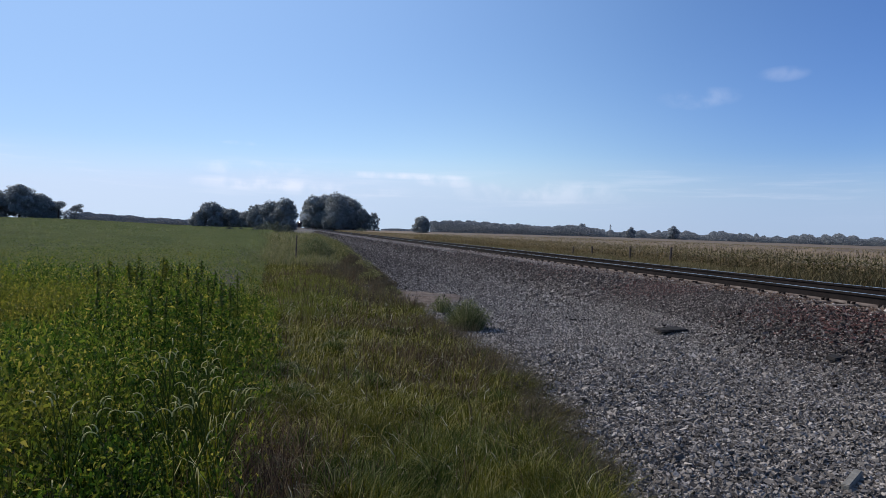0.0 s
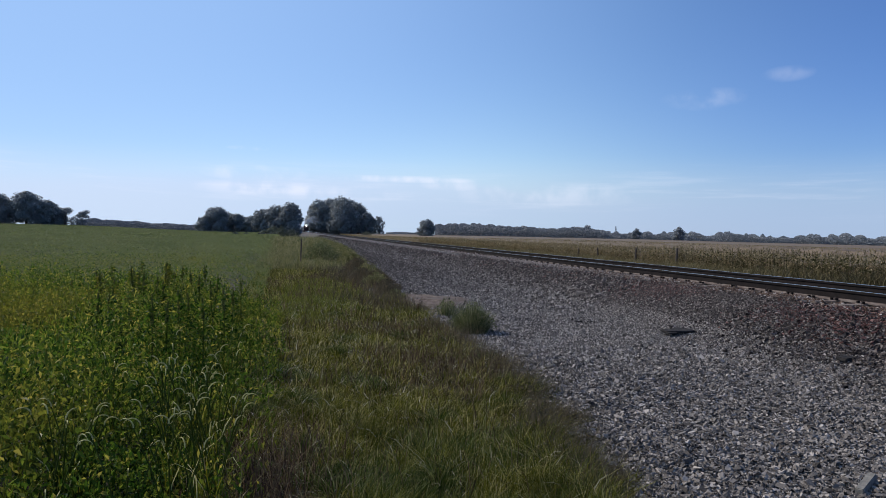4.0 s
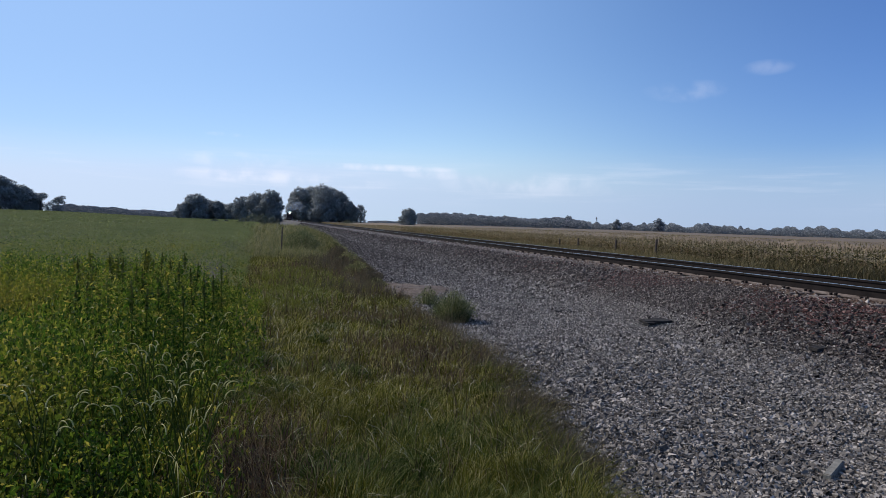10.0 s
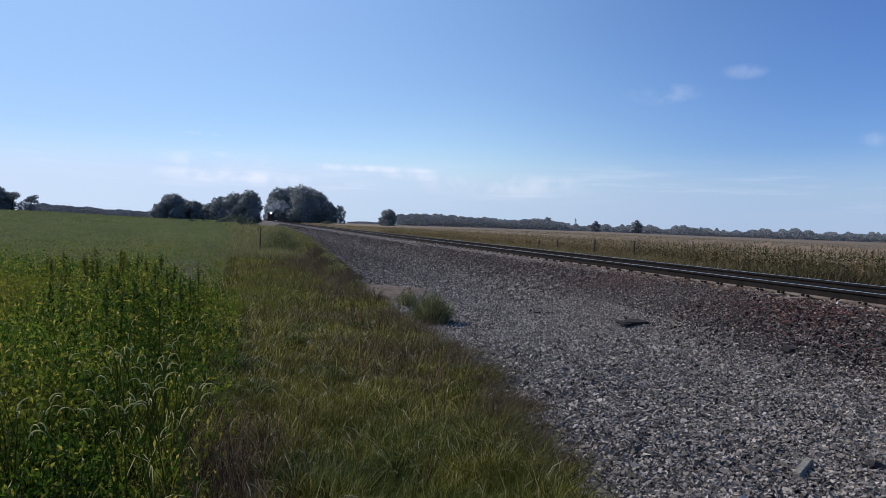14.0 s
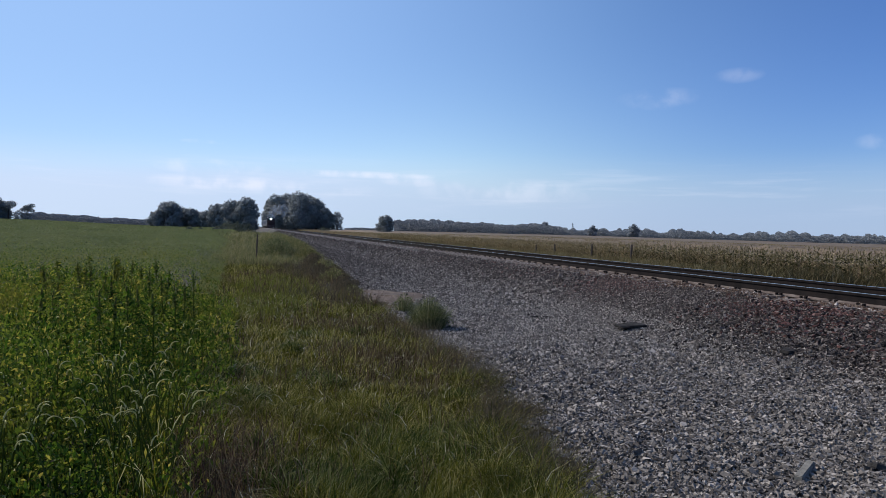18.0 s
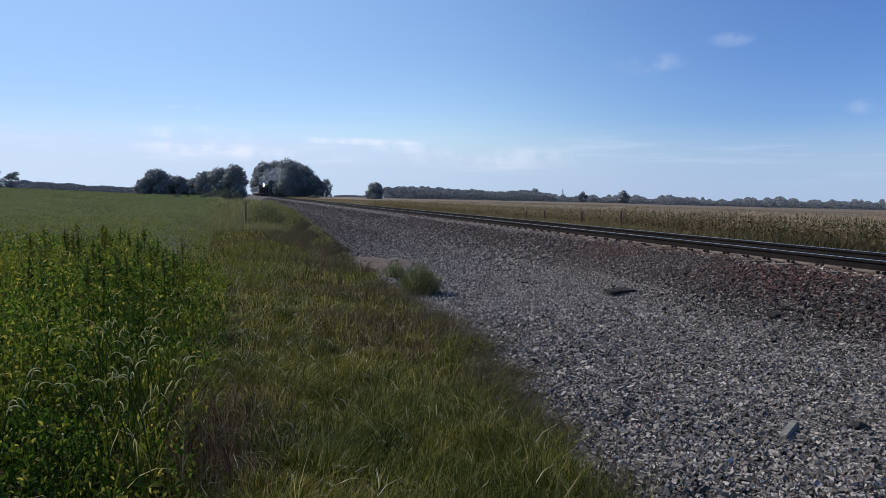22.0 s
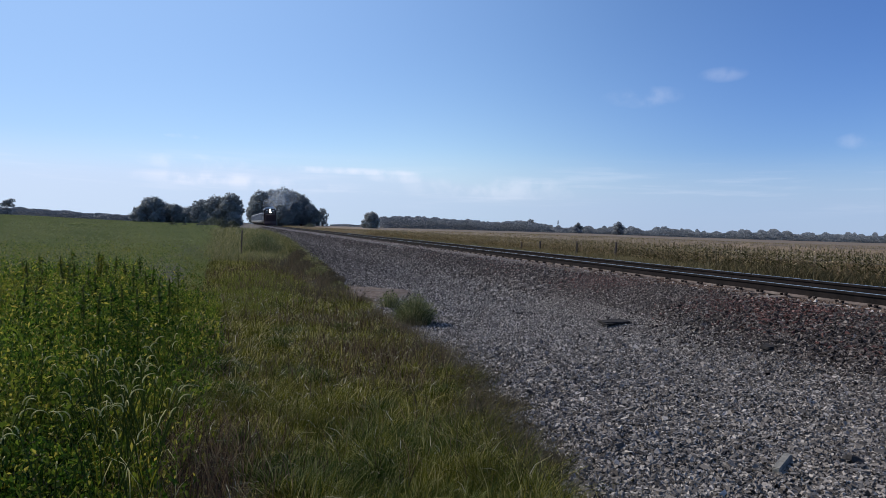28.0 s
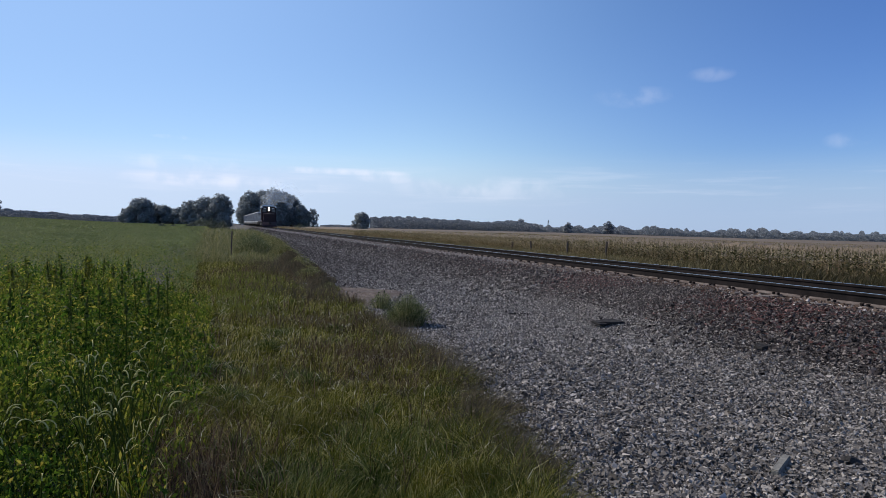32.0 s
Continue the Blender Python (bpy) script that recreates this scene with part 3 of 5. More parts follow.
    stuff("rusty_ballast", *chips(c[far & rusty], s[far & rusty] * 1.1), M_RUST, "reddish rust-stained ballast stones below the rail", "ballast")
    far &= ~rusty
    stuff("track_ballast", *chips(c[far], s[far] * 1.1), M_BALLAST, "dark brown-grey ballast stones on the shoulder of the track", "ballast")
    stuff("track_ballast", *stones(c[keep & ~rusty], s[keep & ~rusty]), M_BALLAST, "dark brown-grey ballast stones on the shoulder of the track", "ballast")
    stuff("rusty_ballast", *stones(c[keep & rusty], s[keep & rusty]), M_RUST, "reddish rust-stained ballast stones below the rail", "ballast")
    # pale dusty stones along the sleeper ends
    dusty = [scatter(13000, 8.2, 8.9, 4, 30, 0.032, 0.75), scatter(7000, 7.85, 8.96, 30, 110, 0.075, 0.4), scatter(4000, 7.75, 8.96, 110, 330, 0.15, 0.35)]
    c, s = np.concatenate([a for a, _ in dusty]), np.concatenate([b for _, b in dusty])
    keep = RNG.uniform(0, 1, len(c)) < 0.25 + 0.75 * np.maximum(step(8.3, 8.7, c[:, 0]), step(7.8, 8.1, c[:, 0]) * step(32, 60, c[:, 1]))
    brown = keep & (RNG.uniform(0, 1, len(c)) < 0.75 * (1 - step(11, 24, c[:, 1])))
    keep &= ~brown
    stuff("dusty_ballast", *chips(c[brown], s[brown]), M_RUSTDUST, "rust-brown dusty stones along the sleeper ends", "ballast")
    stuff("dusty_ballast", *chips(c[keep], s[keep]), M_DUSTY, "pale dusty ballast stones along the sleeper ends", "ballast")
    # bare earth where the gravel is thin
    a = np.linspace(0, 2 * math.pi, 40, endpoint=False)
    r = 1 + 0.18 * np.sin(3 * a + 1) + 0.12 * np.sin(7 * a)
    rings = [np.stack([3.15 + 1.15 * k * r * np.cos(a), 15.4 + 2.5 * k * r * np.sin(a), np.full(40, 0.03 * (1 - k * k) + 0.004) + 0.008 * np.sin(5 * a + 9 * k)], 1) for k in (0.02, 0.35, 0.7, 1.0)]
    rings[-1][:, 2] = -0.05
    v = np.concatenate(rings)
    f = [[k * 40 + i, k * 40 + (i + 1) % 40, (k + 1) * 40 + (i + 1) % 40, (k + 1) * 40 + i] for k in range(3) for i in range(40)]
    v[:, 2] += ballast_z(v[:, 0])
    tagged(new("dirt_patch", mesh_arrays("dirt_patch", v, f, M_DIRT, True)), "bare reddish-brown dirt patch among the gravel", "dirt patch")


def build_track():
    track = tagged(empty("railway_track", pose(TRACK_X, 0, RAIL_Z, math.degrees(math.atan(GRADE)))), "single railway track with rusty rails on timber sleepers", "railway track")
    half = [(0.0, -0.185), (0.075, -0.185), (0.075, -0.172), (0.012, -0.150), (0.012, -0.045), (0.036, -0.036), (0.038, -0.006), (0.030, 0.0)]
    outline = half[1:] + [(-x, z) for x, z in reversed(half[1:])]
    n = len(outline)
    for x in (-0.752, 0.752):
        v, f = [], []
        ys = [-40, 2, 10, 20, 40, 80, 160, 320, 700]
        for y in ys:
            v += [(x + px, y, pz) for px, pz in outline]
        for k in range(len(ys) - 1):
            f += [(k * n + i, k * n + (i + 1) % n, (k + 1) * n + (i + 1) % n, (k + 1) * n + i) for i in range(n)]
        rail = np_part("rail", v, f, M_RAIL, track)
        fv = [(x + s * a, y, z) for y in (-40, 700) for s, a, z in ((-1, 0.079, -0.184), (-1, 0.079, -0.166), (-1, 0.014, -0.144), (1, 0.014, -0.144), (1, 0.079, -0.166), (1, 0.079, -0.184))]
        np_part("rail_foot", fv, [(k, k + 1, k + 7, k + 6) for k in range(5)], M_FOOT, rail, "dusty pale rail foot")
        part("running_surface", boxes((x, 330, 0.0, 0.052, 740, 0.008)), M_RAILTOP, rail, "polished steel running surface")
    bm = boxes((0, 0, -0.185 - 0.085, 2.6, 0.22, 0.17), bevel=0.012)
    sleeper_me = bpy.data.meshes.new("sleeper")
    bm.to_mesh(sleeper_me)
    bm.free()
    sleeper_me.materials.append(M_SLEEPER)
    bm = boxes((0, 0, -0.158, 0.04, 0.035, 0.04), (0, 0, -0.139, 0.05, 0.045, 0.012), bevel=0.004)
    spike_me = bpy.data.meshes.new("rail_spike")
    bm.to_mesh(spike_me)
    bm.free()
    spike_me.materials.append(M_RAIL)
    bm = boxes((0, 0, -0.181, 0.28, 0.17, 0.014), bevel=0.003)
    plate_me = bpy.data.meshes.new("tie_plate")
    bm.to_mesh(plate_me)
    bm.free()
    plate_me.materials.append(M_PLATE)
    for k in range(290):
        s = new("sleeper", sleeper_me)
        s.parent = track
        s.matrix_basis = pose(RNG.normal(0, 0.03), 3 + 0.53 * k + RNG.normal(0, 0.012), RNG.normal(-0.004, 0.004), 0, 0, RNG.normal(0, 0.6))
        for x in (-0.752, 0.752) if k < 110 else ():
            p = new("tie_plate", plate_me)
            p.parent = s
            p.matrix_basis = pose(x, 0, 0)
        for dy in (-0.05, 0.05) if k < 110 else ():
            p = new("rail_spike", spike_me)
            p.parent = s
            p.matrix_basis = pose(-0.857, dy, 0)
    far = boxes(*[(0, 3 + 0.53 * k, -0.27, 2.6, 0.22, 0.17) for k in range(290, 900)])
    tagged(part("sleepers_far", far, M_SLEEPER, track), kind="stuff")


build_ground()
build_ballast()
build_track()

# ---- verge and crop ----


def build_verge():
    def area(n, x0, x1, y0, y1):
        return RNG.uniform(x0, x1, n), RNG.uniform(y0, y1, n)
    packs = []
    for n, x0, x1, y0, y1, h, w in ((24000, -0.9, 2.3, -1.5, 2.9, 0.16, 0.006), (26000, -1.0, 2.6, -22, 1.6, 0.22, 0.02), (140000, -0.9, 2.9, 2.8, 6.5, 0.13, 0.0042), (100000, -0.9, 3.0, 6.5, 13, 0.125, 0.0058), (90000, -1.2, 3.2, 13, 28, 0.15, 0.0075),
                                    (64000, -1.6, 4.4, 28, 60, 0.42, 0.013), (22000, -3, 5.5, 60, 140, 0.75, 0.05)):
        x, y = area(n, x0, x1, y0, y1)
        edge = verge_edge(y)
        tuft = np.clip(0.5 + 0.75 * soft_noise(x, y, 0.17, 6) + 0.3 * soft_noise(x, y, 0.6, 3), 0, 1)
        keep = (x < edge + 0.12 * RNG.normal(size=n)) & (RNG.uniform(0, 1, n) < 0.34 + 0.66 * tuft)
        bare = np.hypot((x + 0.12) / 0.26, (y - 4.2) / 0.6)
        keep &= (bare > 1) | (RNG.uniform(0, 1, n) < 0.25)
        x, y, tuft = x[keep], y[keep], tuft[keep]
        near_edge = np.exp(-((x - verge_edge(y) + 0.25) / 0.3) ** 2)
        hh = h * RNG.lognormal(-0.1, 0.28, len(x)) * (0.35 + 0.95 * tuft + 0.45 * near_edge)
        hh = hh * (1 - 0.6 * step(1.6, 2.1, x) * step(15, 17, y) * (1 - step(29, 32, y)))
        packs.append(blades(x, y, ground_z(x, y) - 0.01, hh, w * RNG.uniform(0.6, 1.4, len(x)), hh * RNG.uniform(0.2, 1.7, len(x)) ** 1.2, 2.6 * soft_noise(x, y, 0.16, 11) + RNG.normal(0.4, 0.9, len(x))))
    for k, ((v, f), y) in enumerate(zip(packs, ("here", "back", "near", "mid", "mid", "far", "far"))):
        stuff("grass", v, f, M_SHRUB if y == "far" else M_GRASS, "olive-green rough verge grass with drying tips", "grass")
    # straw-coloured and reddish stalks between
    n = 5200
    x, y = area(n, -0.7, 2.6, 2.6, 24)
    keep = (x < verge_edge(y)) & (soft_noise(x, y, 0.8, 9) > 0.1 * RNG.normal(size=n))
    x, y = x[keep], y[keep]
    x = np.concatenate([x, RNG.normal(-0.12, 0.22, 900)])
    y = np.concatenate([y, RNG.normal(4.3, 0.45, 900)])
    hh = RNG.uniform(0.15, 0.42, len(x))
    stuff("dry_grass", *blades(x, y, ground_z(x, y), hh, 0.003 + 0.0005 * y, hh * RNG.uniform(0.1, 0.8, len(x)), RNG.uniform(0, 6.3, len(x))), M_DRY, "reddish-brown dry grass stalks in the verge", "dry grass")

    # fresher yellow-green grass farther along the verge, and a reddish stand nearer by
    n = 26000
    x, y = RNG.uniform(-0.5, 1.9, n), RNG.uniform(11.5, 23, n)
    keep = np.hypot((x - 0.35 - 0.08 * (y - 13)) / 0.85, (y - 16.5) / 5.2) + 0.25 * RNG.normal(size=n) + 0.3 * soft_noise(x, y, 0.7, 14) < 1
    x, y = x[keep], y[keep]
    hh = RNG.uniform(0.09, 0.24, len(x))
    stuff("grass", *blades(x, y, ground_z(x, y), hh, 0.009, hh * RNG.uniform(0.2, 1.2, len(x)), RNG.uniform(0, 6.3, len(x))), M_FRESH, "fresh yellow-green grass along the verge", "grass")
    # greener grass where the verge meets the gravel close by
    n = 13000
    x, y = RNG.uniform(0.35, 2.2, n), RNG.uniform(2.7, 4.9, n)
    keep = (x < verge_edge(y)) & (soft_noise(x, y, 0.4, 21) + 0.3 * RNG.normal(size=n) > -0.25)
    x, y = x[keep], y[keep]
    hh = RNG.uniform(0.09, 0.24, len(x))
    stuff("grass", *blades(x, y, ground_z(x, y), hh, 0.004, hh * RNG.uniform(0.2, 1.3, len(x)), RNG.normal(0.4, 1.1, len(x))), M_TUSSOCK, "dark green grass close to the gravel's edge", "grass")
    n = 9000
    x, y = RNG.uniform(0.4, 2.6, n), RNG.uniform(6.0, 11.5, n)
    keep = (x < verge_edge(y)) & (0.9 * soft_noise(x, y, 0.7, 15) + 0.45 * (x - 1.6) + 0.3 * RNG.normal(size=n) > 0)
    x, y = x[keep], y[keep]
    hh = RNG.uniform(0.10, 0.30, len(x))
    stuff("dry_grass", *blades(x, y, ground_z(x, y), hh, 0.005, hh * RNG.uniform(0.1, 0.9, len(x)), RNG.uniform(0, 6.3, len(x))), M_DRY, "reddish-brown dry grass stalks in the verge", "dry grass")
    # dull brown weeds through the rough grass
    n = 9500
    x, y = area(n, -0.3, 3.0, 13, 28)
    keep = (x < verge_edge(y)) & (soft_noise(x, y, 1.4, 12) + 0.5 * (x - 1.6) > 0.3 * RNG.normal(size=n))
    x, y = x[keep], y[keep]
    hh = RNG.uniform(0.2, 0.55, len(x))
    stuff("dry_grass", *blades(x, y, ground_z(x, y), hh, 0.008, hh * RNG.uniform(0.1, 0.8, len(x)), RNG.uniform(0, 6.3, len(x))), M_DARKWEED, "dull brown weeds through the rough grass", "dry grass")
    # wispy brown grass leaning out over the gravel
    n = 6000
    y = 2.9 + 7 * RNG.uniform(0, 1, n) ** 1.2
    x = verge_edge(y) - 0.08 + 0.17 * RNG.normal(size=n)
    keep = soft_noise(y * 1.0, x * 0.4, 0.5, 7) + 0.35 * RNG.normal(size=n) > -0.1
    x, y = x[keep], y[keep]
    hh = RNG.uniform(0.12, 0.36, len(x))
    stuff("dry_grass", *blades(x, y, np.maximum(ground_z(x, y), ballast_z(x)) - 0.02, hh, 0.0028, hh * RNG.uniform(0.2, 1.1, len(x)), RNG.normal(0.3, 1.2, len(x))), M_DARKWEED, "wispy brown grass leaning over the gravel's edge", "dry grass")

    # short pale blades among the green: glints of light painted as straw
    n = 1700
    x, y = area(n, -0.6, 2.3, 3.0, 14)
    keep = x < verge_edge(y) - 0.05
    x, y = x[keep], y[keep]
    ln = RNG.uniform(0.05, 0.17, len(x))
    stuff("dead_grass", *blades(x, y, ground_z(x, y) + RNG.uniform(0.05, 0.17, len(x)), ln * RNG.uniform(0.1, 0.8, len(x)), 0.0034 + 0.0003 * y, ln, RNG.uniform(0, 6.3, len(x))), M_STRAW_GLINT, "bleached dead grass blades in the verge", "dry grass")


CROP_H = 0.82


def crop_edge(y):
    return -0.42 - 0.012 * np.asarray(y) + 0.12 * soft_noise(y, y, 0.9, 5)


def build_crop():
    for n, y0, y1, size, mat, low in ((18000, -0.5, 2.5, 0.05, M_CROP, 0.2), (22000, -24, 2.5, 0.14, M_CROP, 0.3), (40000, 2.4, 9, 0.030, M_CROP, 0.10), (64000, 11.0, 24, 0.036, M_CROP, 0.15), (80000, 14.5, 26, 0.036, M_CROP_HAZE, 0.2), (9000, 20, 34, 0.05, M_CROP, 0.4), (70000, 22, 60, 0.075, M_CROP_HAZE, 0.4), (60000, 30, 80, 0.11, M_CROP_HAZE, 0.4), (90000, 70, 260, 0.32, M_CROP_HAZE, 0.5), (60000, 255, 640, 0.85, M_CROP_HAZE, 0.6)):
        y = y0 + (y1 - y0) * RNG.uniform(0, 1, n) ** 0.7
        x = crop_edge(y) - RNG.uniform(0, 1, n) * (2.2 + 0.46 * np.abs(y) + (8 if y0 < -5 else 0))
        keep = RNG.uniform(0, 1, n) < 0.35 + 0.65 * step(-0.4, 0.3, soft_noise(x, y, 0.35 + 0.02 * y0, 2)) + (y0 > 20)
        x, y = x[keep], y[keep]
        top = CROP_H * (1 + 0.12 * soft_noise(x, y, 1.2, 8) + 0.10 * soft_noise(x, y, 6.0, 3)) * (0.24 + 0.76 * step(-0.1, 1.15, crop_edge(y) - x))
        z = ground_z(x, y) + top * (low + (1 - low) * RNG.uniform(0, 1, len(x)) ** 0.55)
        # far leaves face the camera and upwards, to look even in its view
        canopy = np.tile((0.0, -0.55, 0.85), (len(x), 1)) if mat is M_CROP_HAZE else None
        v, f = leaf_cards(np.stack([x, y, z], 1), size * RNG.lognormal(0, 0.26, len(x)), 0.1, 0.5 if mat is M_CROP_HAZE else 0.42, 1.2 if mat is M_CROP else 0.6, canopy)
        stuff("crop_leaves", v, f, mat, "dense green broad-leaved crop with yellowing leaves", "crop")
    # upright plants with their leaves set up the stem
    n = 9600
    y = 2.3 + 11.5 * RNG.uniform(0, 1, n) ** 0.75
    x = crop_edge(y) - RNG.uniform(0, 1, n) * (1.9 + 0.46 * y)
    hh = CROP_H * RNG.uniform(0.72, 1.16, n) * (0.26 + 0.74 * step(-0.1, 1.15, crop_edge(y) - x)) * (1 + 0.13 * soft_noise(x, y, 1.1, 8))
    # stragglers outside the crop's edge
    out = RNG.uniform(0, 1, n) < 0.022
    x = np.where(out, crop_edge(y) + 0.40 * RNG.uniform(0, 1, n) ** 1.2, x)
    hh = np.where(out, RNG.uniform(0.18, 0.46, n), hh)
    lean, way = hh * RNG.uniform(0.02, 0.16, n), RNG.uniform(0, 6.3, n)
    stuff("crop_stems", *blades(x, y, ground_z(x, y), hh, 0.0042, lean, way), M_STEM, "upright green crop stems", "crop")
    per = 23
    t = RNG.uniform(0.12, 1.0, (n, per)) ** 0.75
    a = RNG.uniform(0, 6.3, (n, per))
    reach = (0.075 * (1.15 - t) + 0.012) * RNG.uniform(0.5, 1.3, (n, per))
    c = np.stack([x[:, None] + np.cos(way)[:, None] * lean[:, None] * t * t + np.cos(a) * reach, y[:, None] + np.sin(way)[:, None] * lean[:, None] * t * t + np.sin(a) * reach,
                  ground_z(x, y)[:, None] + hh[:, None] * t], -1).reshape(-1, 3)
    size = 0.058 * (1.15 - 0.6 * t) * RNG.lognormal(0, 0.25, (n, per))
    v, f = leaf_cards(c, size.ravel(), 0.0, 0.40, 1.7)
    stuff("crop_leaves", v, f, M_CROP, "dense green broad-leaved crop with yellowing leaves", "crop")


def strip(points, widths, flat=(1, 0, 0)):
    """A ribbon along points."""
    v, f = [], []
    for k, (p, w) in enumerate(zip(points, widths)):
        p = np.array(p)
        v += [p - np.array(flat) * w / 2, p + np.array(flat) * w / 2]
        if k:
            f.append((2 * k - 2, 2 * k - 1, 2 * k + 1, 2 * k))
    return v, f


def foxtail(seed):
    """A giant foxtail grass: arching seed heads on thin stems, with drooping blades."""
    rng = random.Random(seed)
    ob = tagged(empty("foxtail_grass"), "green foxtail grass with pale arching seed heads", "grass plant", "foxtail grasses at the crop's edge")
    for k in range(3):
        a, h, lean = rng.uniform(0, 6.3), rng.uniform(0.42, 0.74), rng.uniform(0.1, 0.22)
        dx, dy = math.cos(a), math.sin(a)
        bm = bmesh.new()
        prev = (0, 0, 0)
        for t in (0.35, 0.7, 1.0):
            p = (dx * lean * t * t, dy * lean * t * t, h * t)
            tube(bm, prev, p, 0.0035, 0.003, 5)
            prev = p
        part("stem", bm, M_STEM, ob)
        bm = bmesh.new()
        arc, bow = rng.uniform(1.9, 2.9), rng.uniform(0.030, 0.050)
        for i in range(7):
            t = (i + 1) / 7
            out = lean + bow * (1 - math.cos(arc * t))
            p = (dx * out, dy * out, h + bow * math.sin(arc * t))
            r = 0.0024 * math.sin(math.pi * min(0.95, 0.18 + 0.8 * t)) + 0.0013
            tube(bm, prev, p, r, r * 0.9, 6)
            prev = p
        part("seed_head", bm, M_SEED, ob, "pale bristly seed head")
    for k in range(6):
        a, h, out = rng.uniform(0, 6.3), rng.uniform(0.14, 0.28), rng.uniform(0.12, 0.28)
        pts = [(math.cos(a) * out * t * t ** 0.3, math.sin(a) * out * t * t ** 0.3, 0.15 + h * math.sin(t * 2.1)) for t in (0, 0.25, 0.5, 0.75, 1.0)]
        v, f = strip(pts, (0.003, 0.0055, 0.006, 0.004, 0.001), (-math.sin(a), math.cos(a), 0))
        np_part("blade", v, f, M_SEED if k == 0 else M_GRASS, ob)
    return ob


def tall_weed(seed):
    """A tall pigweed: stem, leaves and a dark seed spike."""
    rng = np.random.default_rng(seed)
    ob = tagged(empty("tall_weed"), "tall dark green weed with an upright seed spike", "weed", "tall weeds over the crop")
    h = float(rng.uniform(0.82, 1.08))
    part("stem", tube(bmesh.new(), (0, 0, 0), (0.02, 0.01, h * 0.85), 0.009, 0.005, 6), M_STEM, ob)
    n = 190
    t = rng.uniform(0.2, 0.98, n)
    a = rng.uniform(0, 6.3, n)
    r = 0.17 * (1 - t) + 0.03
    v, f = leaf_cards(np.stack([np.cos(a) * r, np.sin(a) * r, h * t], 1), rng.uniform(0.03, 0.075, n), 0.4, 0.4)
    np_part("foliage", v, f, M_CROP, ob)
    n = 160
    t = rng.uniform(0, 1, n)
    a = rng.uniform(0, 6.3, n)
    r = 0.014 * (1.1 - t)
    v, f = leaf_cards(np.stack([0.02 + np.cos(a) * r, np.sin(a) * r, h * (0.78 + 0.25 * t)], 1), np.full(n, 0.022), 0.1, 0.8)
    np_part("seed_spike", v, f, M_SPIKE, ob, "dark upright seed spike")
    return ob


def build_edge_plants():
    kinds = [foxtail(k) for k in range(3)]
    rng = random.Random(5)
    for k in range(32):
        y = rng.uniform(3.2, 4.9) if k < 25 else rng.uniform(4.9, 8)
        x = float(crop_edge(y)) - abs(rng.gauss(0.05, 0.5)) + 0.12
        m = pose(x, y, float(ground_z(x, y)), 0, 0, rng.uniform(0, 360))
        if k < 3:
            kinds[k].matrix_basis = m
        else:
            copy_thing(kinds[k % 3], m)
    weeds = [tall_weed(k) for k in range(5)]
    spots = []
    for _ in range(40):
        y = rng.uniform(6.8, 12.0)
        spots.append((float(crop_edge(y)) - 0.12 - rng.uniform(0.0, 1.0) ** 1.3 * (0.5 + 0.13 * y), y))
    for k, (x, y) in enumerate(spots):
        m = pose(x, y, float(ground_z(x, y)), rng.uniform(-5, 5), rng.uniform(-5, 5), rng.uniform(0, 360))
        if k < 5:
            weeds[k].matrix_basis = m
        else:
            copy_thing(weeds[k % 5], m)


def clump(name, x, y, r, h, n, mat, label, category, blade=0.6, leaf=0.07, seed=1, group=""):
    """A weed clump or bush: a fan of stalks with leaves, rooted at its foot."""
    rng = np.random.default_rng(seed)
    z = max(float(ground_z(x, y)), float(ballast_z(x)) if x > 2.2 else -9.0)
    ob = tagged(empty(name, pose(x, y, z - 0.01)), label, category, group)
    nb = int(n * blade)
    a, q = rng.uniform(0, 6.3, nb), rng.uniform(0, 1, nb) ** 0.6
    hh = h * rng.uniform(0.55, 1.1, nb) * (1.1 - 0.45 * q)
    v, f = blades(np.cos(a) * q * r * 0.6, np.sin(a) * q * r * 0.6, np.zeros(nb), hh, 0.003 + 0.0003 * y, r * 0.5 * q + 0.05, a)
    np_part("stalk_tuft", v, f, mat, ob)
    nl = n - nb
    a, q, t = rng.uniform(0, 6.3, nl), rng.uniform(0, 1, nl) ** 0.5, rng.uniform(0.05, 1, nl)
    rr = r * q * (0.55 + 0.5 * np.sin(math.pi * np.minimum(t + 0.15, 1)))
    c = np.stack([np.cos(a) * rr, np.sin(a) * rr, h * t * (1 - 0.35 * q)], 1)
    v, f = leaf_cards(c, leaf * rng.lognormal(0, 0.3, nl), 0.3)
    np_part("foliage", v, f, mat, ob)
    return ob


def tussock(seed):
    """A dark tuft of long arching blades."""
    rng = np.random.default_rng(seed)
    ob = tagged(empty("grass_tussock"), "dark green grass tussock with pale arching blades", "grass plant", "tussocks in the verge")
    n = 420
    a, q = rng.uniform(0, 6.3, n), rng.uniform(0, 1, n) ** 0.7
    hh = rng.uniform(0.11, 0.23, n) * (1.1 - 0.4 * q)
    v, f = blades(np.cos(a) * q * 0.09, np.sin(a) * q * 0.09, np.zeros(n) - 0.01, hh, 0.006, hh * rng.uniform(0.5, 1.5, n) * (0.4 + q), a)
    np_part("blade_tuft", v, f, M_TUSSOCK, ob)
    n = 9
    a = rng.uniform(0, 6.3, n)
    hh = rng.uniform(0.14, 0.26, n)
    v, f = blades(np.cos(a) * 0.05, np.sin(a) * 0.05, np.zeros(n), hh, 0.004, hh * 1.3, a)
    np_part("dead_blade_tuft", v, f, M_STRAW_GLINT, ob, "bleached dead blades")
    return ob


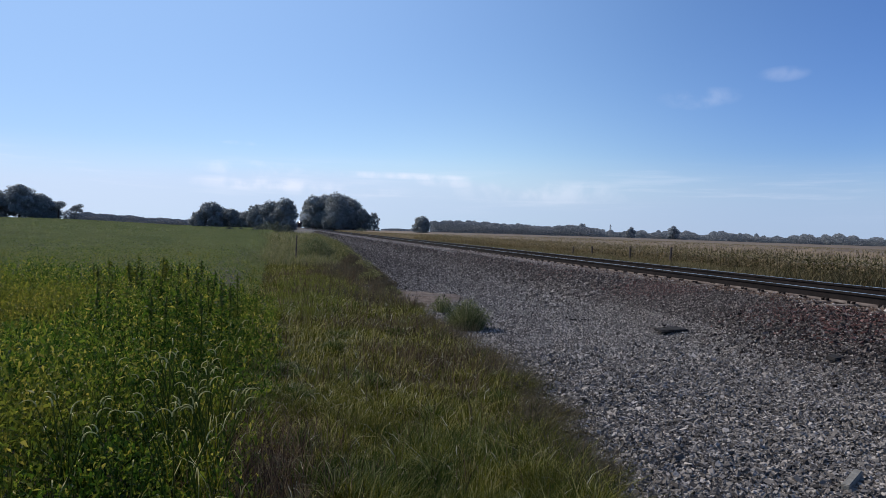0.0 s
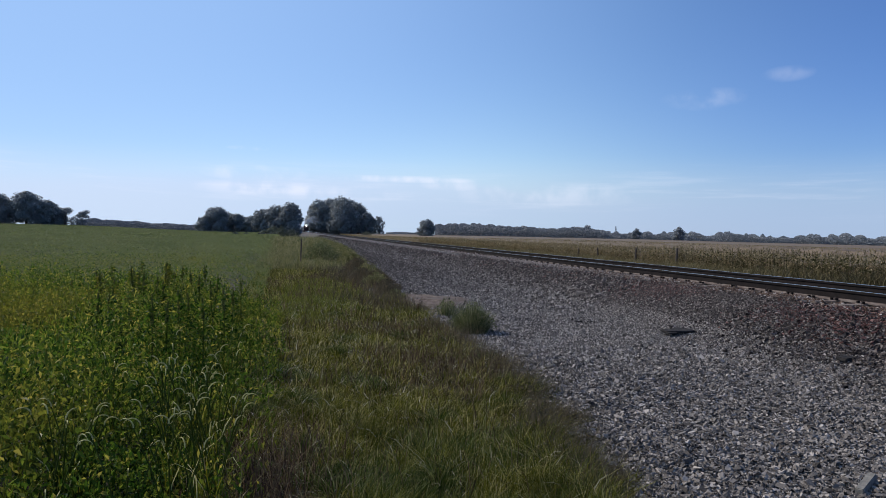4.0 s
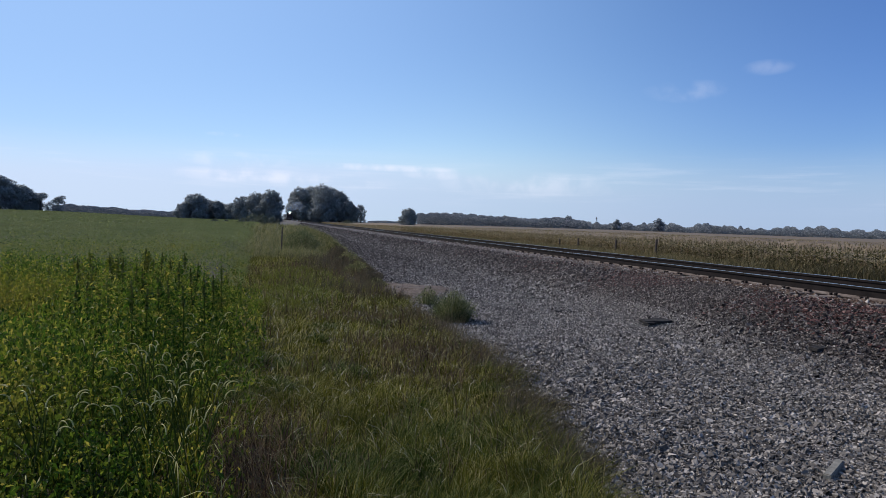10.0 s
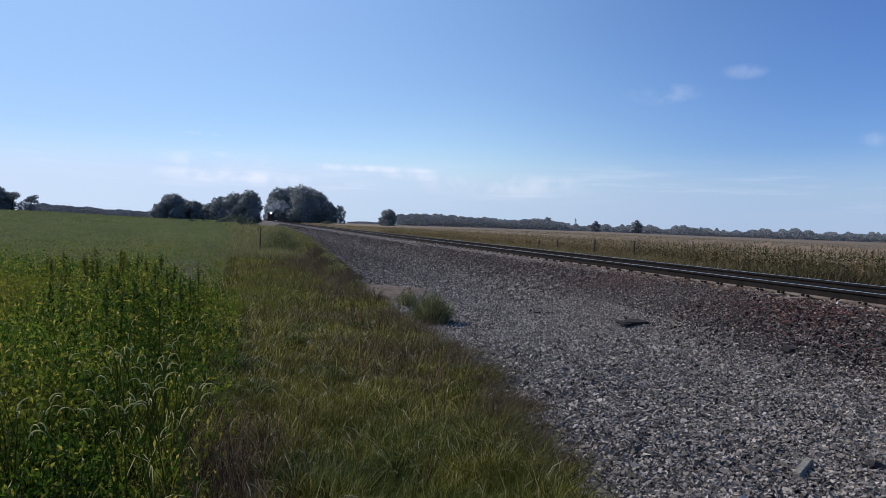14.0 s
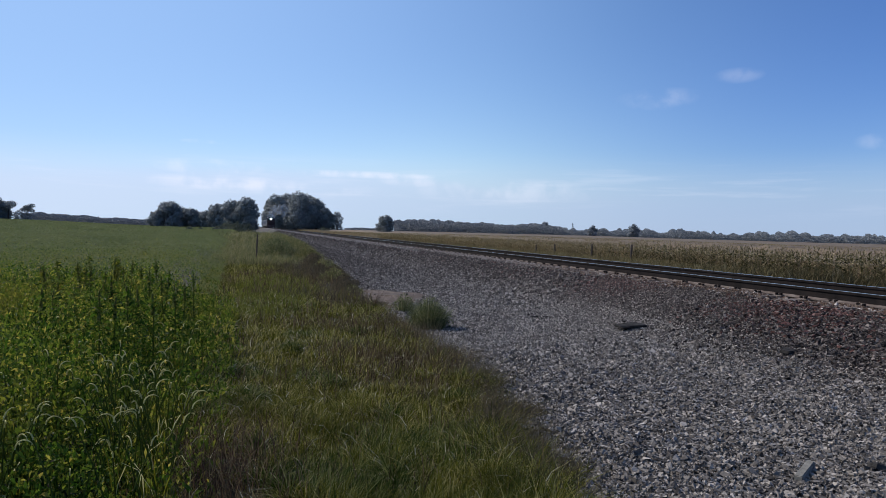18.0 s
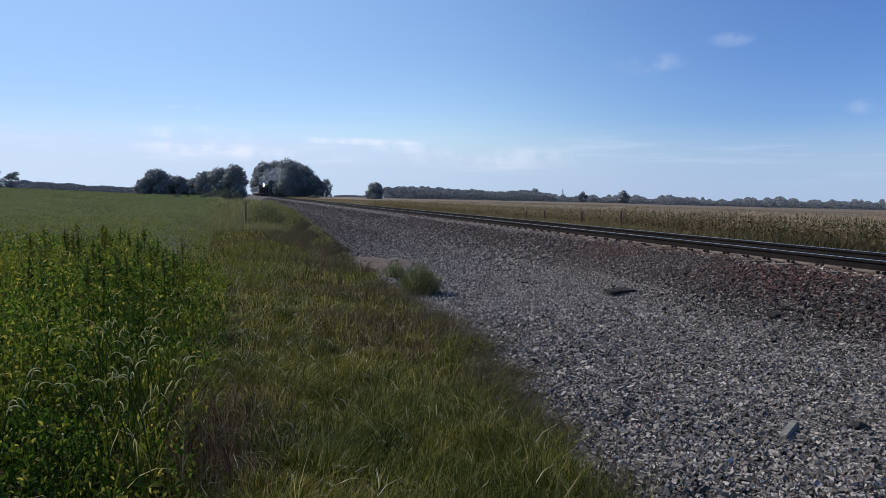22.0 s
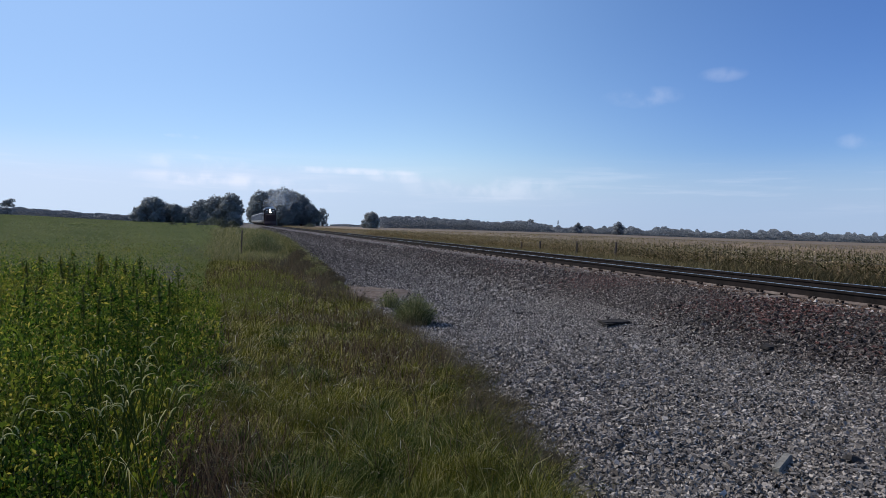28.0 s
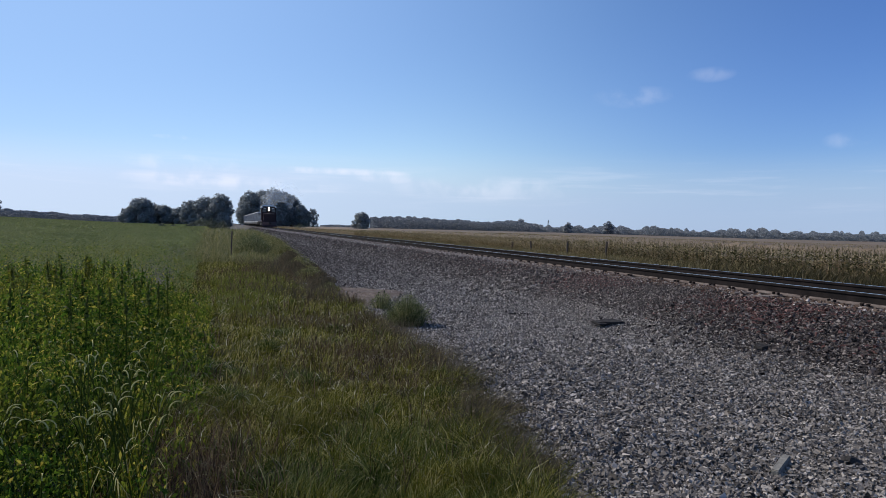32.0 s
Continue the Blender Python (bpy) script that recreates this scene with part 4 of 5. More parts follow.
def build_tussocks():
    rng = random.Random(9)
    kinds = [tussock(k) for k in range(4)]
    for k in range(44):
        y = rng.uniform(3.6, 8.0) if k < 26 else rng.uniform(8, 16)
        x = rng.uniform(-0.35, float(verge_edge(y)) - 0.1)
        m = pose(x, y, float(ground_z(x, y)), 0, 0, rng.uniform(0, 360))
        if k < 4:
            kinds[k].matrix_basis = pose(-0.36, 7.1, float(ground_z(-0.36, 7.1))) if k == 0 else m
        else:
            copy_thing(kinds[k % 4], m)


def build_clumps():
    clump("weed_bush", 2.88, 10.4, 0.40, 0.56, 3400, M_BUSH, "bushy green weed at the edge of the gravel", "bush", 0.45, 0.024, 1)
    clump("weed_bush", 2.98, 12.6, 0.26, 0.42, 700, M_BUSH, "small green weed beside the bare dirt", "bush", 0.35, 0.03, 2)
    clump("weed_clump", 2.35, 10.6, 0.4, 0.28, 420, M_DARKWEED, "thin brown weeds beside the bare dirt", "weeds", 0.8, 0.03, 3)
    clump("weed_clump", 2.6, 13.6, 0.4, 0.22, 300, M_DARKWEED, "thin brown weeds beside the bare dirt", "weeds", 0.8, 0.03, 4)
    for k, (x, y, r, h) in enumerate(((1.86, 4.4, 0.24, 0.2), (1.98, 4.95, 0.3, 0.26), (2.12, 5.5, 0.28, 0.24), (2.2, 6.1, 0.26, 0.24), (2.02, 3.95, 0.2, 0.16), (2.2, 4.7, 0.2, 0.14), (2.36, 5.3, 0.2, 0.13))):
        clump("weed_clump", x, y, r, h, 520, M_DARKWEED, "dead dark-brown weeds at the gravel's edge", "weeds", 0.7, 0.03, 5 + k, "dead weeds at the gravel's edge")
    for k, (x, y, r, h) in enumerate(((2.5, 16.1, 0.3, 0.26), (2.45, 17.0, 0.35, 0.36), (2.62, 18.2, 0.4, 0.42), (2.5, 19.8, 0.5, 0.5), (2.75, 21.5, 0.45, 0.48), (2.4, 22.8, 0.4, 0.5), (2.75, 24.2, 0.55, 0.62), (2.6, 27.0, 0.6, 0.6), (2.85, 29.5, 0.6, 0.6))):
        clump("weed_clump", x, y, r, h, 900, M_DARKWEED if k % 3 else M_SHRUB, "dark brown-green weeds along the gravel's edge", "weeds", 0.5, 0.055, 10 + k, "dark weeds by the gravel")
    for k, (x, y, r, h) in enumerate(((1.55, 34, 1.0, 1.25), (2.3, 36, 0.8, 1.0), (1.0, 36.5, 0.8, 0.95), (1.9, 44, 1.2, 1.2), (3.0, 52, 1.3, 1.15), (2.9, 33, 0.8, 0.95), (3.0, 39, 0.9, 1.15), (3.3, 46, 1.0, 1.2), (3.6, 58, 1.2, 1.25), (3.4, 66, 1.3, 1.3), (3.8, 78, 1.4, 1.35), (2.0, 60, 1.3, 1.2), (4.0, 95, 1.6, 1.4))):
        clump("shrub", x, y, r, h if k in (0, 3) else 0.8 * h, 2200, M_BUSH if k in (0, 3) else M_SHRUB, "rounded olive-green shrub in the rough grass", "shrub", 0.4, 0.07, 30 + k, "shrubs by the marker post")


build_verge()
build_crop()
build_edge_plants()
build_tussocks()
build_clumps()

# ---- beyond the track ----
CORN_X = 36.5


def build_corn():
    v_all, f_all, base = [], [], 0
    rows = [(CORN_X + 0.70 * k, 0.16 + 0.035 * k) for k in range(7)]
    xs, ys = [], []
    for x, gap in rows:
        y = np.concatenate([np.arange(14, 190, gap), np.arange(190, 700, gap * 5)])
        xs.append(x + RNG.normal(0, 0.12, len(y)))
        ys.append(y + RNG.normal(0, 0.05, len(y)))
    x, y = np.concatenate(xs), np.concatenate(ys)
    z = ground_z(x, y)
    h = (1.78 + 0.14 * (1 - step(50, 80, y))) * (1 + 0.06 * RNG.normal(size=len(x)) + 0.05 * soft_noise(x, y, 4, 2))
    # stalks, ten arching leaves and a tassel on each
    v, f = blades(x, y, z, h, 0.03, 0.05, RNG.uniform(0, 6.3, len(x)))
    v_all.append(v); f_all.append(f); base += len(v)
    for k in range(10):
        hk = h * (0.15 + 0.08 * k)
        ln = RNG.uniform(0.35, 0.72, len(x)) * (1 - 0.04 * k)
        v, f = blades(x, y, z + hk, ln * RNG.uniform(0.15, 0.7, len(x)), 0.10, ln, RNG.uniform(0, 6.3, len(x)))
        v_all.append(v); f_all.append(f + base); base += len(v)
    for k in range(3):
        v, f = blades(x, y, z + h * 0.95, np.full(len(x), 0.26), 0.025, RNG.uniform(0.03, 0.14, len(x)), RNG.uniform(0, 6.3, len(x)))
        v_all.append(v); f_all.append(f + base); base += len(v)
    v, f = np.concatenate(v_all), np.concatenate(f_all)
    ripe = v[f[:, 0], 1] + 14 * RNG.normal(size=len(f)) > 60
    for side, mat, label in ((~ripe, M_CORN, "drying tan and olive corn plants at the field's edge"), (ripe, M_CORN_DRY, "ripe tan corn plants far along the field's edge")):
        used, g = np.unique(f[side], return_inverse=True)
        stuff("corn", v[used], g.reshape(-1, 3), mat, label, "corn")
    # the field behind: a broken roof of leaves and tassels
    gx = np.concatenate([[CORN_X + 2.6, CORN_X + 2.7], np.linspace(CORN_X + 5.0, 80, 70), np.geomspace(81, 640, 60)])
    gy = np.concatenate([np.linspace(-40, 140, 140), np.geomspace(141, 760, 60)])
    mx, my = np.meshgrid(gx, gy)
    mz = ground_z(mx, my) + 1.5 + 0.10 * RNG.normal(size=mx.shape)
    mz[:, 0] = ground_z(mx[:, 0], my[:, 0]) - 0.1
    mz[:, 1] -= 0.25
    nx, ny = len(gx), len(gy)
    i = (np.arange(ny - 1)[:, None] * nx + np.arange(nx - 1)).ravel()
    stuff("corn_field", np.stack([mx, my, mz], -1).reshape(-1, 3), np.stack([i, i + 1, i + nx + 1, i + nx], 1), M_CORNTOP, "wide field of ripe tan corn", "corn field")
    n = 32000
    y = 14 + 300 * RNG.uniform(0, 1, n) ** 1.3
    x = CORN_X + 3 + 160 * RNG.uniform(0, 1, n) ** 1.6
    z = ground_z(x, y) + 1.4
    stuff("corn_tassels", *blades(x, y, z, RNG.uniform(0.15, 0.5, n), 0.05 + 0.0008 * y, RNG.uniform(0.05, 0.4, n), RNG.uniform(0, 6.3, n)), M_CORN_DRY, "tan corn tassels and leaf tips", "corn")
    # rank grass in the dip before the corn
    n = 26000
    y, x = RNG.uniform(14, 150, n), RNG.uniform(30, CORN_X, n)
    hh = (RNG.uniform(0.35, 1.0, n) + 0.35 * soft_noise(x, y, 2.5, 4)) * (1 + 0.35 * (1 - step(30, 45, y)))
    ripe = y + 8 * RNG.normal(size=n) > 38
    # the near grass takes a darker colour, with the ditch's shade painted in
    for side, mat, label in ((~ripe, M_DITCH, "dark brown-green rank grass along the fence"), (ripe, M_TAN, "tan dry grass along the fence")):
        stuff("ditch_grass", *blades(x[side], y[side], ground_z(x[side], y[side]), hh[side], 0.05, hh[side] * 0.4, RNG.uniform(0, 6.3, int(side.sum()))), mat, label, "dry grass")


def build_posts():
    def post(x, y, top, r, lean, label, category, group=""):
        z = float(ground_z(x, y))
        ob = tagged(empty("fence_post" if group else "marker_post", pose(x, y, z, lean, lean * 0.6)), label, category, group)
        h = top - z
        bm = bmesh.new()
        tube(bm, (0, 0, -0.3), (0, 0, h * 0.5), r * 1.08, r, 9)
        tube(bm, (0, 0, h * 0.5), (0, 0, h), r, r * 0.88, 9)
        for v in bm.verts:
            v.co.x += 0.08 * r * math.sin(v.co.z * 7)
        part("shaft", bm, M_POST, ob)
        bm = bmesh.new()
        tube(bm, (0, 0, h - 0.005), (0.01, 0, h + 0.03), r * 0.9, r * 0.55, 9)
        part("weathered_top", bm, M_POST, ob)
        return ob
    for (az, top), lean in zip(((0.4545, 0.17), (0.489, 0.39), (0.556, 0.58), (0.631, 0.73)), (2, -3, 1, 2)):
        post(36.35, 36.35 / az, top, 0.12, lean, "weathered dark wooden fence post before the corn", "fence post", "fence posts by the corn")
    post(0.45, 31.0, 1.26, 0.034, 1.5, "thin dark marker post in the rough grass", "post")


build_corn()
build_posts()

# ---- trees and the horizon ----


def tree(name, x, y, h, r, n, label, seed, leaf=0.9, foot=0.12, group="", flat=False, lobes=11, leaf_mat=None):
    """A tapered trunk with limbs and a broken crown of leaf clumps on several lobes."""
    rng = np.random.default_rng(seed)
    n = int(1.8 * n)
    z = float(ground_z(x, y)) - 0.3
    ob = tagged(empty(name, pose(x, y, z, 0, 0, 0)), label, "tree", group)
    bm = bmesh.new()
    tr = 0.035 * h
    tube(bm, (0, 0, -0.5), (0, 0, h * 0.25), tr * 1.2, tr * 0.85, 9)
    tube(bm, (0, 0, h * 0.25), (0.02 * h, 0, h * 0.62), tr * 0.85, tr * 0.35, 9)
    part("trunk", bm, M_BARK, ob)
    cs, ls = [], []
    for k in range(lobes):
        a = k * 2.4 + rng.uniform(-0.4, 0.4)
        t = (k + 0.5) / lobes
        if flat:
            c = np.array([math.cos(a) * r * 0.6 * math.sqrt(t), math.sin(a) * r * 0.6 * math.sqrt(t), h * (0.56 + 0.34 * rng.uniform())])
            lr = np.array([r * 0.45, r * 0.45, h * 0.12])
        else:
            q = math.sin(math.pi * (0.22 + 0.72 * t)) ** 0.8
            c = np.array([math.cos(a) * r * 0.58 * q, math.sin(a) * r * 0.58 * q, h * (foot + 0.16 + (0.80 - foot - 0.1) * t)])
            lr = np.array([1, 1, 0.85]) * min(r * 0.55, h * 0.26) * rng.uniform(0.8, 1.15)
            c[2] = min(c[2], h - lr[2] * 0.9)
        cs.append(c), ls.append(lr)
    for c in cs[:: 2]:
        part("limb", tube(bmesh.new(), (0, 0, h * 0.2 + 0.3 * c[2] * 0.5), tuple(c * np.array([0.85, 0.85, 0.95])), tr * 0.4, tr * 0.1, 6), M_BARK, ob)
    w = np.array([l[0] ** 2 for l in ls])
    pick = rng.choice(lobes, n, p=w / w.sum())
    d = rng.normal(size=(n, 3))
    d /= np.linalg.norm(d, axis=1)[:, None]
    rad = rng.uniform(0.35, 1.0, n) ** 0.5 * (1 + 0.16 * np.sin(d[:, 0] * 7 + pick) * np.sin(d[:, 2] * 6 + 2 * pick)) + rng.normal(0, 0.05, n)
    c = np.array(cs)[pick] + d * np.array(ls)[pick] * rad[:, None]
    c[:, 2] = np.maximum(c[:, 2], h * 0.02)
    v, f = leaf_cards(c, 0.72 * leaf * rng.lognormal(0, 0.35, n), 0.25, 0.8, outward=d)
    np_part("crown", v, f, leaf_mat or M_TREE_HAZE, ob)
    return ob


def polar(az, d):
    return d * math.sin(radians(az)), d * math.cos(radians(az))


def build_trees():
    big = "tall shady tree in the grove beside the railway"
    for k, (az, d, el, r, n, name) in enumerate((
            (2.5, 534, 2.8, 11.4, 8000, big), (4.3, 528, 3.1, 13.0, 10000, big), (5.6, 536, 2.72, 9.5, 6000, big), (3.35, 546, 3.0, 12.0, 8000, big), (1.9, 541, 2.5, 7.0, 5000, big), (5.05, 545, 2.95, 11.0, 7000, big), (4.0, 520, 1.8, 9.0, 4000, big),
            (6.45, 530, 1.8, 7.0, 4000, big), (7.4, 526, 1.62, 4.6, 800, "ragged thin tree at the grove's end"))):
        x, y = polar(az, d)
        tree("tree", x, y, d * math.tan(radians(el)) + EYE + 0.3 - float(ground_z(x, y)), r, n, name, 40 + k, 1.1, 0.0, "grove beside the railway", lobes=13)
    mid = "round dark green tree in the hedge by the railway"
    for k, (az, d, el, r, n) in enumerate(((-0.08, 402, 2.45, 8.2, 7000), (-1.35, 408, 2.2, 7.4, 4500), (-2.2, 412, 1.85, 7.4, 4500), (-3.2, 420, 1.25, 6.5, 3000), (-4.4, 424, 1.42, 7.0, 3500),
                                           (-5.95, 420, 1.92, 8.4, 5500), (-5.0, 430, 1.45, 7.0, 3000), (-6.9, 418, 1.15, 5.0, 2000), (-2.6, 430, 1.25, 6.5, 2500))):
        x, y = polar(az, d)
        tree("tree", x, y, d * math.tan(radians(el)) + EYE + 0.3 - float(ground_z(x, y)), r, n, mid, 60 + k, 1.0, -0.05, "hedge of trees by the crop")
    for k, (az, d, el, r, n) in enumerate(((-24.5, 470, 2.3, 10, 3000), (-22.6, 462, 2.5, 10, 4500), (-20.9, 455, 2.35, 10, 5500), (-19.2, 450, 2.62, 8.5, 5500), (-18.0, 452, 2.0, 7.5, 4500), (-17.2, 455, 1.5, 5.5, 2500))):
        x, y = polar(az, d)
        tree("tree", x, y, d * math.tan(radians(el)) + EYE + 0.3 - float(ground_z(x, y)), r, n, "big dark tree of the wood beyond the crop", 80 + k, 1.1, 0.0, "wood beyond the crop")
    for k, (az, d, el, r, n, flat) in enumerate(((-16.75, 450, 1.55, 5.0, 620, True), (-15.6, 446, 1.35, 4.6, 620, True), (-16.2, 440, 0.85, 2.5, 300, False), (-15.7, 442, 0.8, 3.0, 320, False))):
        x, y = polar(az, d)
        tree("tree", x, y, d * math.tan(radians(el)) + EYE + 0.3 - float(ground_z(x, y)), r, n, "small tree with a flat spreading crown" if flat else "small round tree beside the wood", 95 + k, 0.75, 0.0, flat=flat, lobes=7)
    x, y = polar(11.45, 455)
    tree("tree", x, y, 455 * math.tan(radians(1.34)) + EYE - float(ground_z(x, y)), 6.2, 4000, "lone round tree at the edge of the corn", 110, 0.9, -0.05)
    for k, (az, d, el, r) in enumerate(((25.0, 640, 1.05, 6.5), (29.1, 740, 0.88, 4.5), (32.4, 740, 1.08, 5.0))):
        x, y = polar(az, d)
        tree("tree", x, y, d * math.tan(radians(el)) + EYE + 0.3 - float(ground_z(x, y)), r * 1.25, 1100, "taller round tree in the far line beyond the corn", 130 + k, 1.4, -0.05, "taller trees of the far line", lobes=9, leaf_mat=M_WOODS_HAZE)
    # brush at the foot of the hedge
    for k, (az, d, r, h) in enumerate(((-1.5, 210, 3.2, 3.3), (-0.75, 205, 2.8, 3.2), (0.1, 215, 2.2, 2.6), (-2.2, 200, 2.0, 1.8), (-4.5, 180, 1.4, 1.2), (-3.6, 185, 1.2, 1.0), (-2.4, 190, 1.8, 1.3), (6.3, 420, 4.0, 3.2))):
        x, y = polar(az, d)
        if abs(x - TRACK_X) < 4.5:
            x = TRACK_X - 5.2
        clump("brush", x, y, r, h + 0.3, 900, M_BRUSH, "low dark brush at the foot of the trees", "brush", 0.25, 0.42, 120 + k, "brush by the railway")


def build_far_woods():
    def run(az0, az1, d, heights, n, label, seed, leaf=1.15, rough=0.35):
        rng = np.random.default_rng(seed)
        n, leaf = int(1.6 * n), 0.75 * leaf
        az = rng.uniform(az0, az1, n)
        dd = d + rng.uniform(-14, 30, n)
        az_k = np.linspace(az0, az1, len(heights))
        # rounded crowns of unlike height stand over a lower, even mass
        crowns = np.full(n, 0.80)
        for c in np.arange(az0, az1, 0.5):
            c, w, peak = c + rng.normal(0, 0.25), rng.uniform(0.18, 0.55), rng.uniform(0.84, 1.2)
            crowns = np.maximum(crowns, peak * np.sqrt(np.maximum(0, 1 - ((az - c) / w) ** 2)) ** 0.6)
        top = np.interp(az, az_k, heights) * (0.98 + rough * (crowns - 0.98))
        x, y = dd * np.sin(np.radians(az)), dd * np.cos(np.radians(az))
        z = ground_z(x, y) + top * rng.uniform(-0.06, 1.0, n).clip(-0.06) - 0.3
        # leaf faces are turned to the camera and up, to fit its view
        out = np.stack([-np.sin(np.radians(az)), -np.cos(np.radians(az)), np.full(n, 0.7)], 1)
        v, f = leaf_cards(np.stack([x, y, z], 1), leaf * rng.lognormal(0, 0.35, n), 0.25, 0.9, outward=out)
        stuff("far_woods", v, f, M_WOODS_HAZE, label, "woods")
    run(-16.0, -6.8, 820, (9.5, 10.5, 9, 9.5, 8, 8.5, 7.5, 8), 20000, "low far woods beyond the crop", 1)
    run(8.0, 11.2, 900, (4, 5, 4.5, 5), 5000, "low far hedge on the horizon", 2)
    run(12.2, 27.0, 610, (12, 12, 13, 13, 12, 11.5, 11, 10.5, 10, 13, 10, 9), 34000, "long belt of dark woods beyond the corn", 3)
    run(26.5, 64.0, 800, (8, 10, 9, 13, 8.5, 14, 10, 9, 11, 12, 10, 12, 11, 12, 11, 13, 12, 12, 12, 12), 60000, "far uneven line of trees beyond the corn", 4, 1.35, 0.95)
    run(-64.0, -24.0, 700, (14, 15, 13, 15, 14, 16), 9000, "far woods on the crop's side", 5, 2.6)


def build_tower():
    x, y = polar(27.45, 760)
    ob = tagged(empty("lattice_tower", pose(x, y, float(ground_z(x, y)))), "slim grey steel lattice tower over the far trees", "tower")
    h, w = 15.5, 1.5
    for sx in (-1, 1):
        for sy in (-1, 1):
            part("leg", tube(bmesh.new(), (sx * w, sy * w, 0), (sx * 0.2, sy * 0.2, h), 0.14, 0.10, 6), M_TOWER, ob)
    for k in range(6):
        a, b = k / 6, (k + 1) / 6
        wa, wb = w + (0.2 - w) * a, w + (0.2 - w) * b
        bm = bmesh.new()
        for s in (-1, 1):
            tube(bm, (-wa, s * wa, h * a), (wb, s * wb, h * b), 0.07, 0.07, 5)
            tube(bm, (s * wa, -wa, h * a), (s * wb, wb, h * b), 0.07, 0.07, 5)
        part("brace", bm, M_TOWER, ob)
    part("cross_arm", boxes((0, 0, h * 0.86, 3.4, 0.2, 0.2)), M_TOWER, ob)


build_trees()
build_far_woods()
build_tower()

# ---- litter on the gravel ----


def build_litter():
    def loose(name, x, y, bm, mat, label, category, rz=0, lift=0.0, tilt=0):
        me = bpy.data.meshes.new(name)
        bm.to_mesh(me)
        bm.free()
        me.materials.append(mat)
        ob = new(name, me)
        ob.matrix_basis = pose(x, y, float(ballast_z(x)) + lift, tilt, 0, rz)
        return tagged(ob, label, category)
    bm = boxes((0, 0, 0.022, 0.052, 0.32, 0.044), bevel=0.006)
    loose("concrete_block", 3.60, 3.53, bm, M_CONCRETE, "small grey concrete block lying on the gravel", "block", -58, 0.015, 4)
    bm = boxes((0, 0, 0.012, 0.56, 0.17, 0.035), (0.12, 0.13, 0.01, 0.3, 0.12, 0.03), (-0.2, -0.1, 0.008, 0.18, 0.1, 0.025), bevel=0.01)
    loose("timber_offcut", 6.12, 9.62, bm, M_BLACK, "black tarred timber offcut at the foot of the ballast", "timber", 6, 0.05, 4)
    bm = bmesh.new()
    bmesh.ops.create_icosphere(bm, subdivisions=2, radius=0.075)
    for v in bm.verts:
        v.co = Vector((v.co.x * 1.0, v.co.y * 0.8, v.co.z * 0.55)) * (1 + 0.5 * noise.noise(v.co * 14))
    loose("coal_lump", 4.16, 3.47, bm, M_BLACK, "black angular lump among the stones", "stone", 0, 0.03)
    bm = boxes((0, 0, 0.008, 0.34, 0.06, 0.02), bevel=0.006)
    loose("timber_offcut", 5.3, 11.4, bm, M_BLACK, "thin black strip of tarred timber on the gravel", "timber", -4, 0.01)
    # made-up dark piece in place of a dark hollow among the stones
    bm = boxes((0, 0, 0.01, 0.34, 0.13, 0.05), (0.1, 0.07, 0.01, 0.2, 0.1, 0.04), bevel=0.012)
    loose("timber_offcut", 6.70, 6.85, bm, M_BLACK, "dark flat piece added for a hollow among the ballast stones", "timber", 18, 0.014, 6)
    bm = boxes((0, 0, 0.04, 0.14, 0.10, 0.08), bevel=0.02)
    loose("white_scrap", 6.46, 37.8, bm, M_WHITE, "small white scrap lying on the gravel", "scrap", 20, 0.03, 15)


build_litter()


def build_single_stones():
    """The stones nearest by, each its own piece of the gravel bed."""
    bed = bpy.data.objects["pavement"]
    rng = np.random.default_rng(21)
    for name, mat, n, x0, x1, y0, y1, size in (("stone", M_STONE, 300, 1.9, 4.6, 2.9, 4.7, 0.034), ("ballast_stone", M_BALLAST, 160, 6.4, 8.1, 5.4, 8.5, 0.042), ("rusty_stone", M_RUST, 90, 7.0, 8.2, 5.4, 8.0, 0.042)):
        kinds = []
        for k in range(14):
            v, f = stones(np.zeros((1, 3)), np.array([1.0]))
            kinds.append(mesh_arrays(name, v, f, mat))
        for k in range(n):
            x, y = rng.uniform(x0, x1), rng.uniform(y0, y1)
            if x < float(verge_edge(y)) + 0.05 or x > 1.35 * y + 0.8:
                continue
            ob = new(name, kinds[k % 14])
            ob.parent = bed
            w = size * rng.uniform(0.75, 1.35)
            ob.matrix_basis = pose(x, y, float(ballast_z(x, y)) + 0.025 * float(soft_noise(x, y, 0.5, 3)) + 0.25 * w, 0, 0, rng.uniform(0, 360)) @ Matrix.Diagonal((w, w, w, 1))


build_single_stones()

# ---- the train ----
TRAIN = ((0, 490), (6, 425), (9, 391), (12, 357), (17, 302), (20, 269), (24, 225), (28, 181), (30, 162), (32, 146))


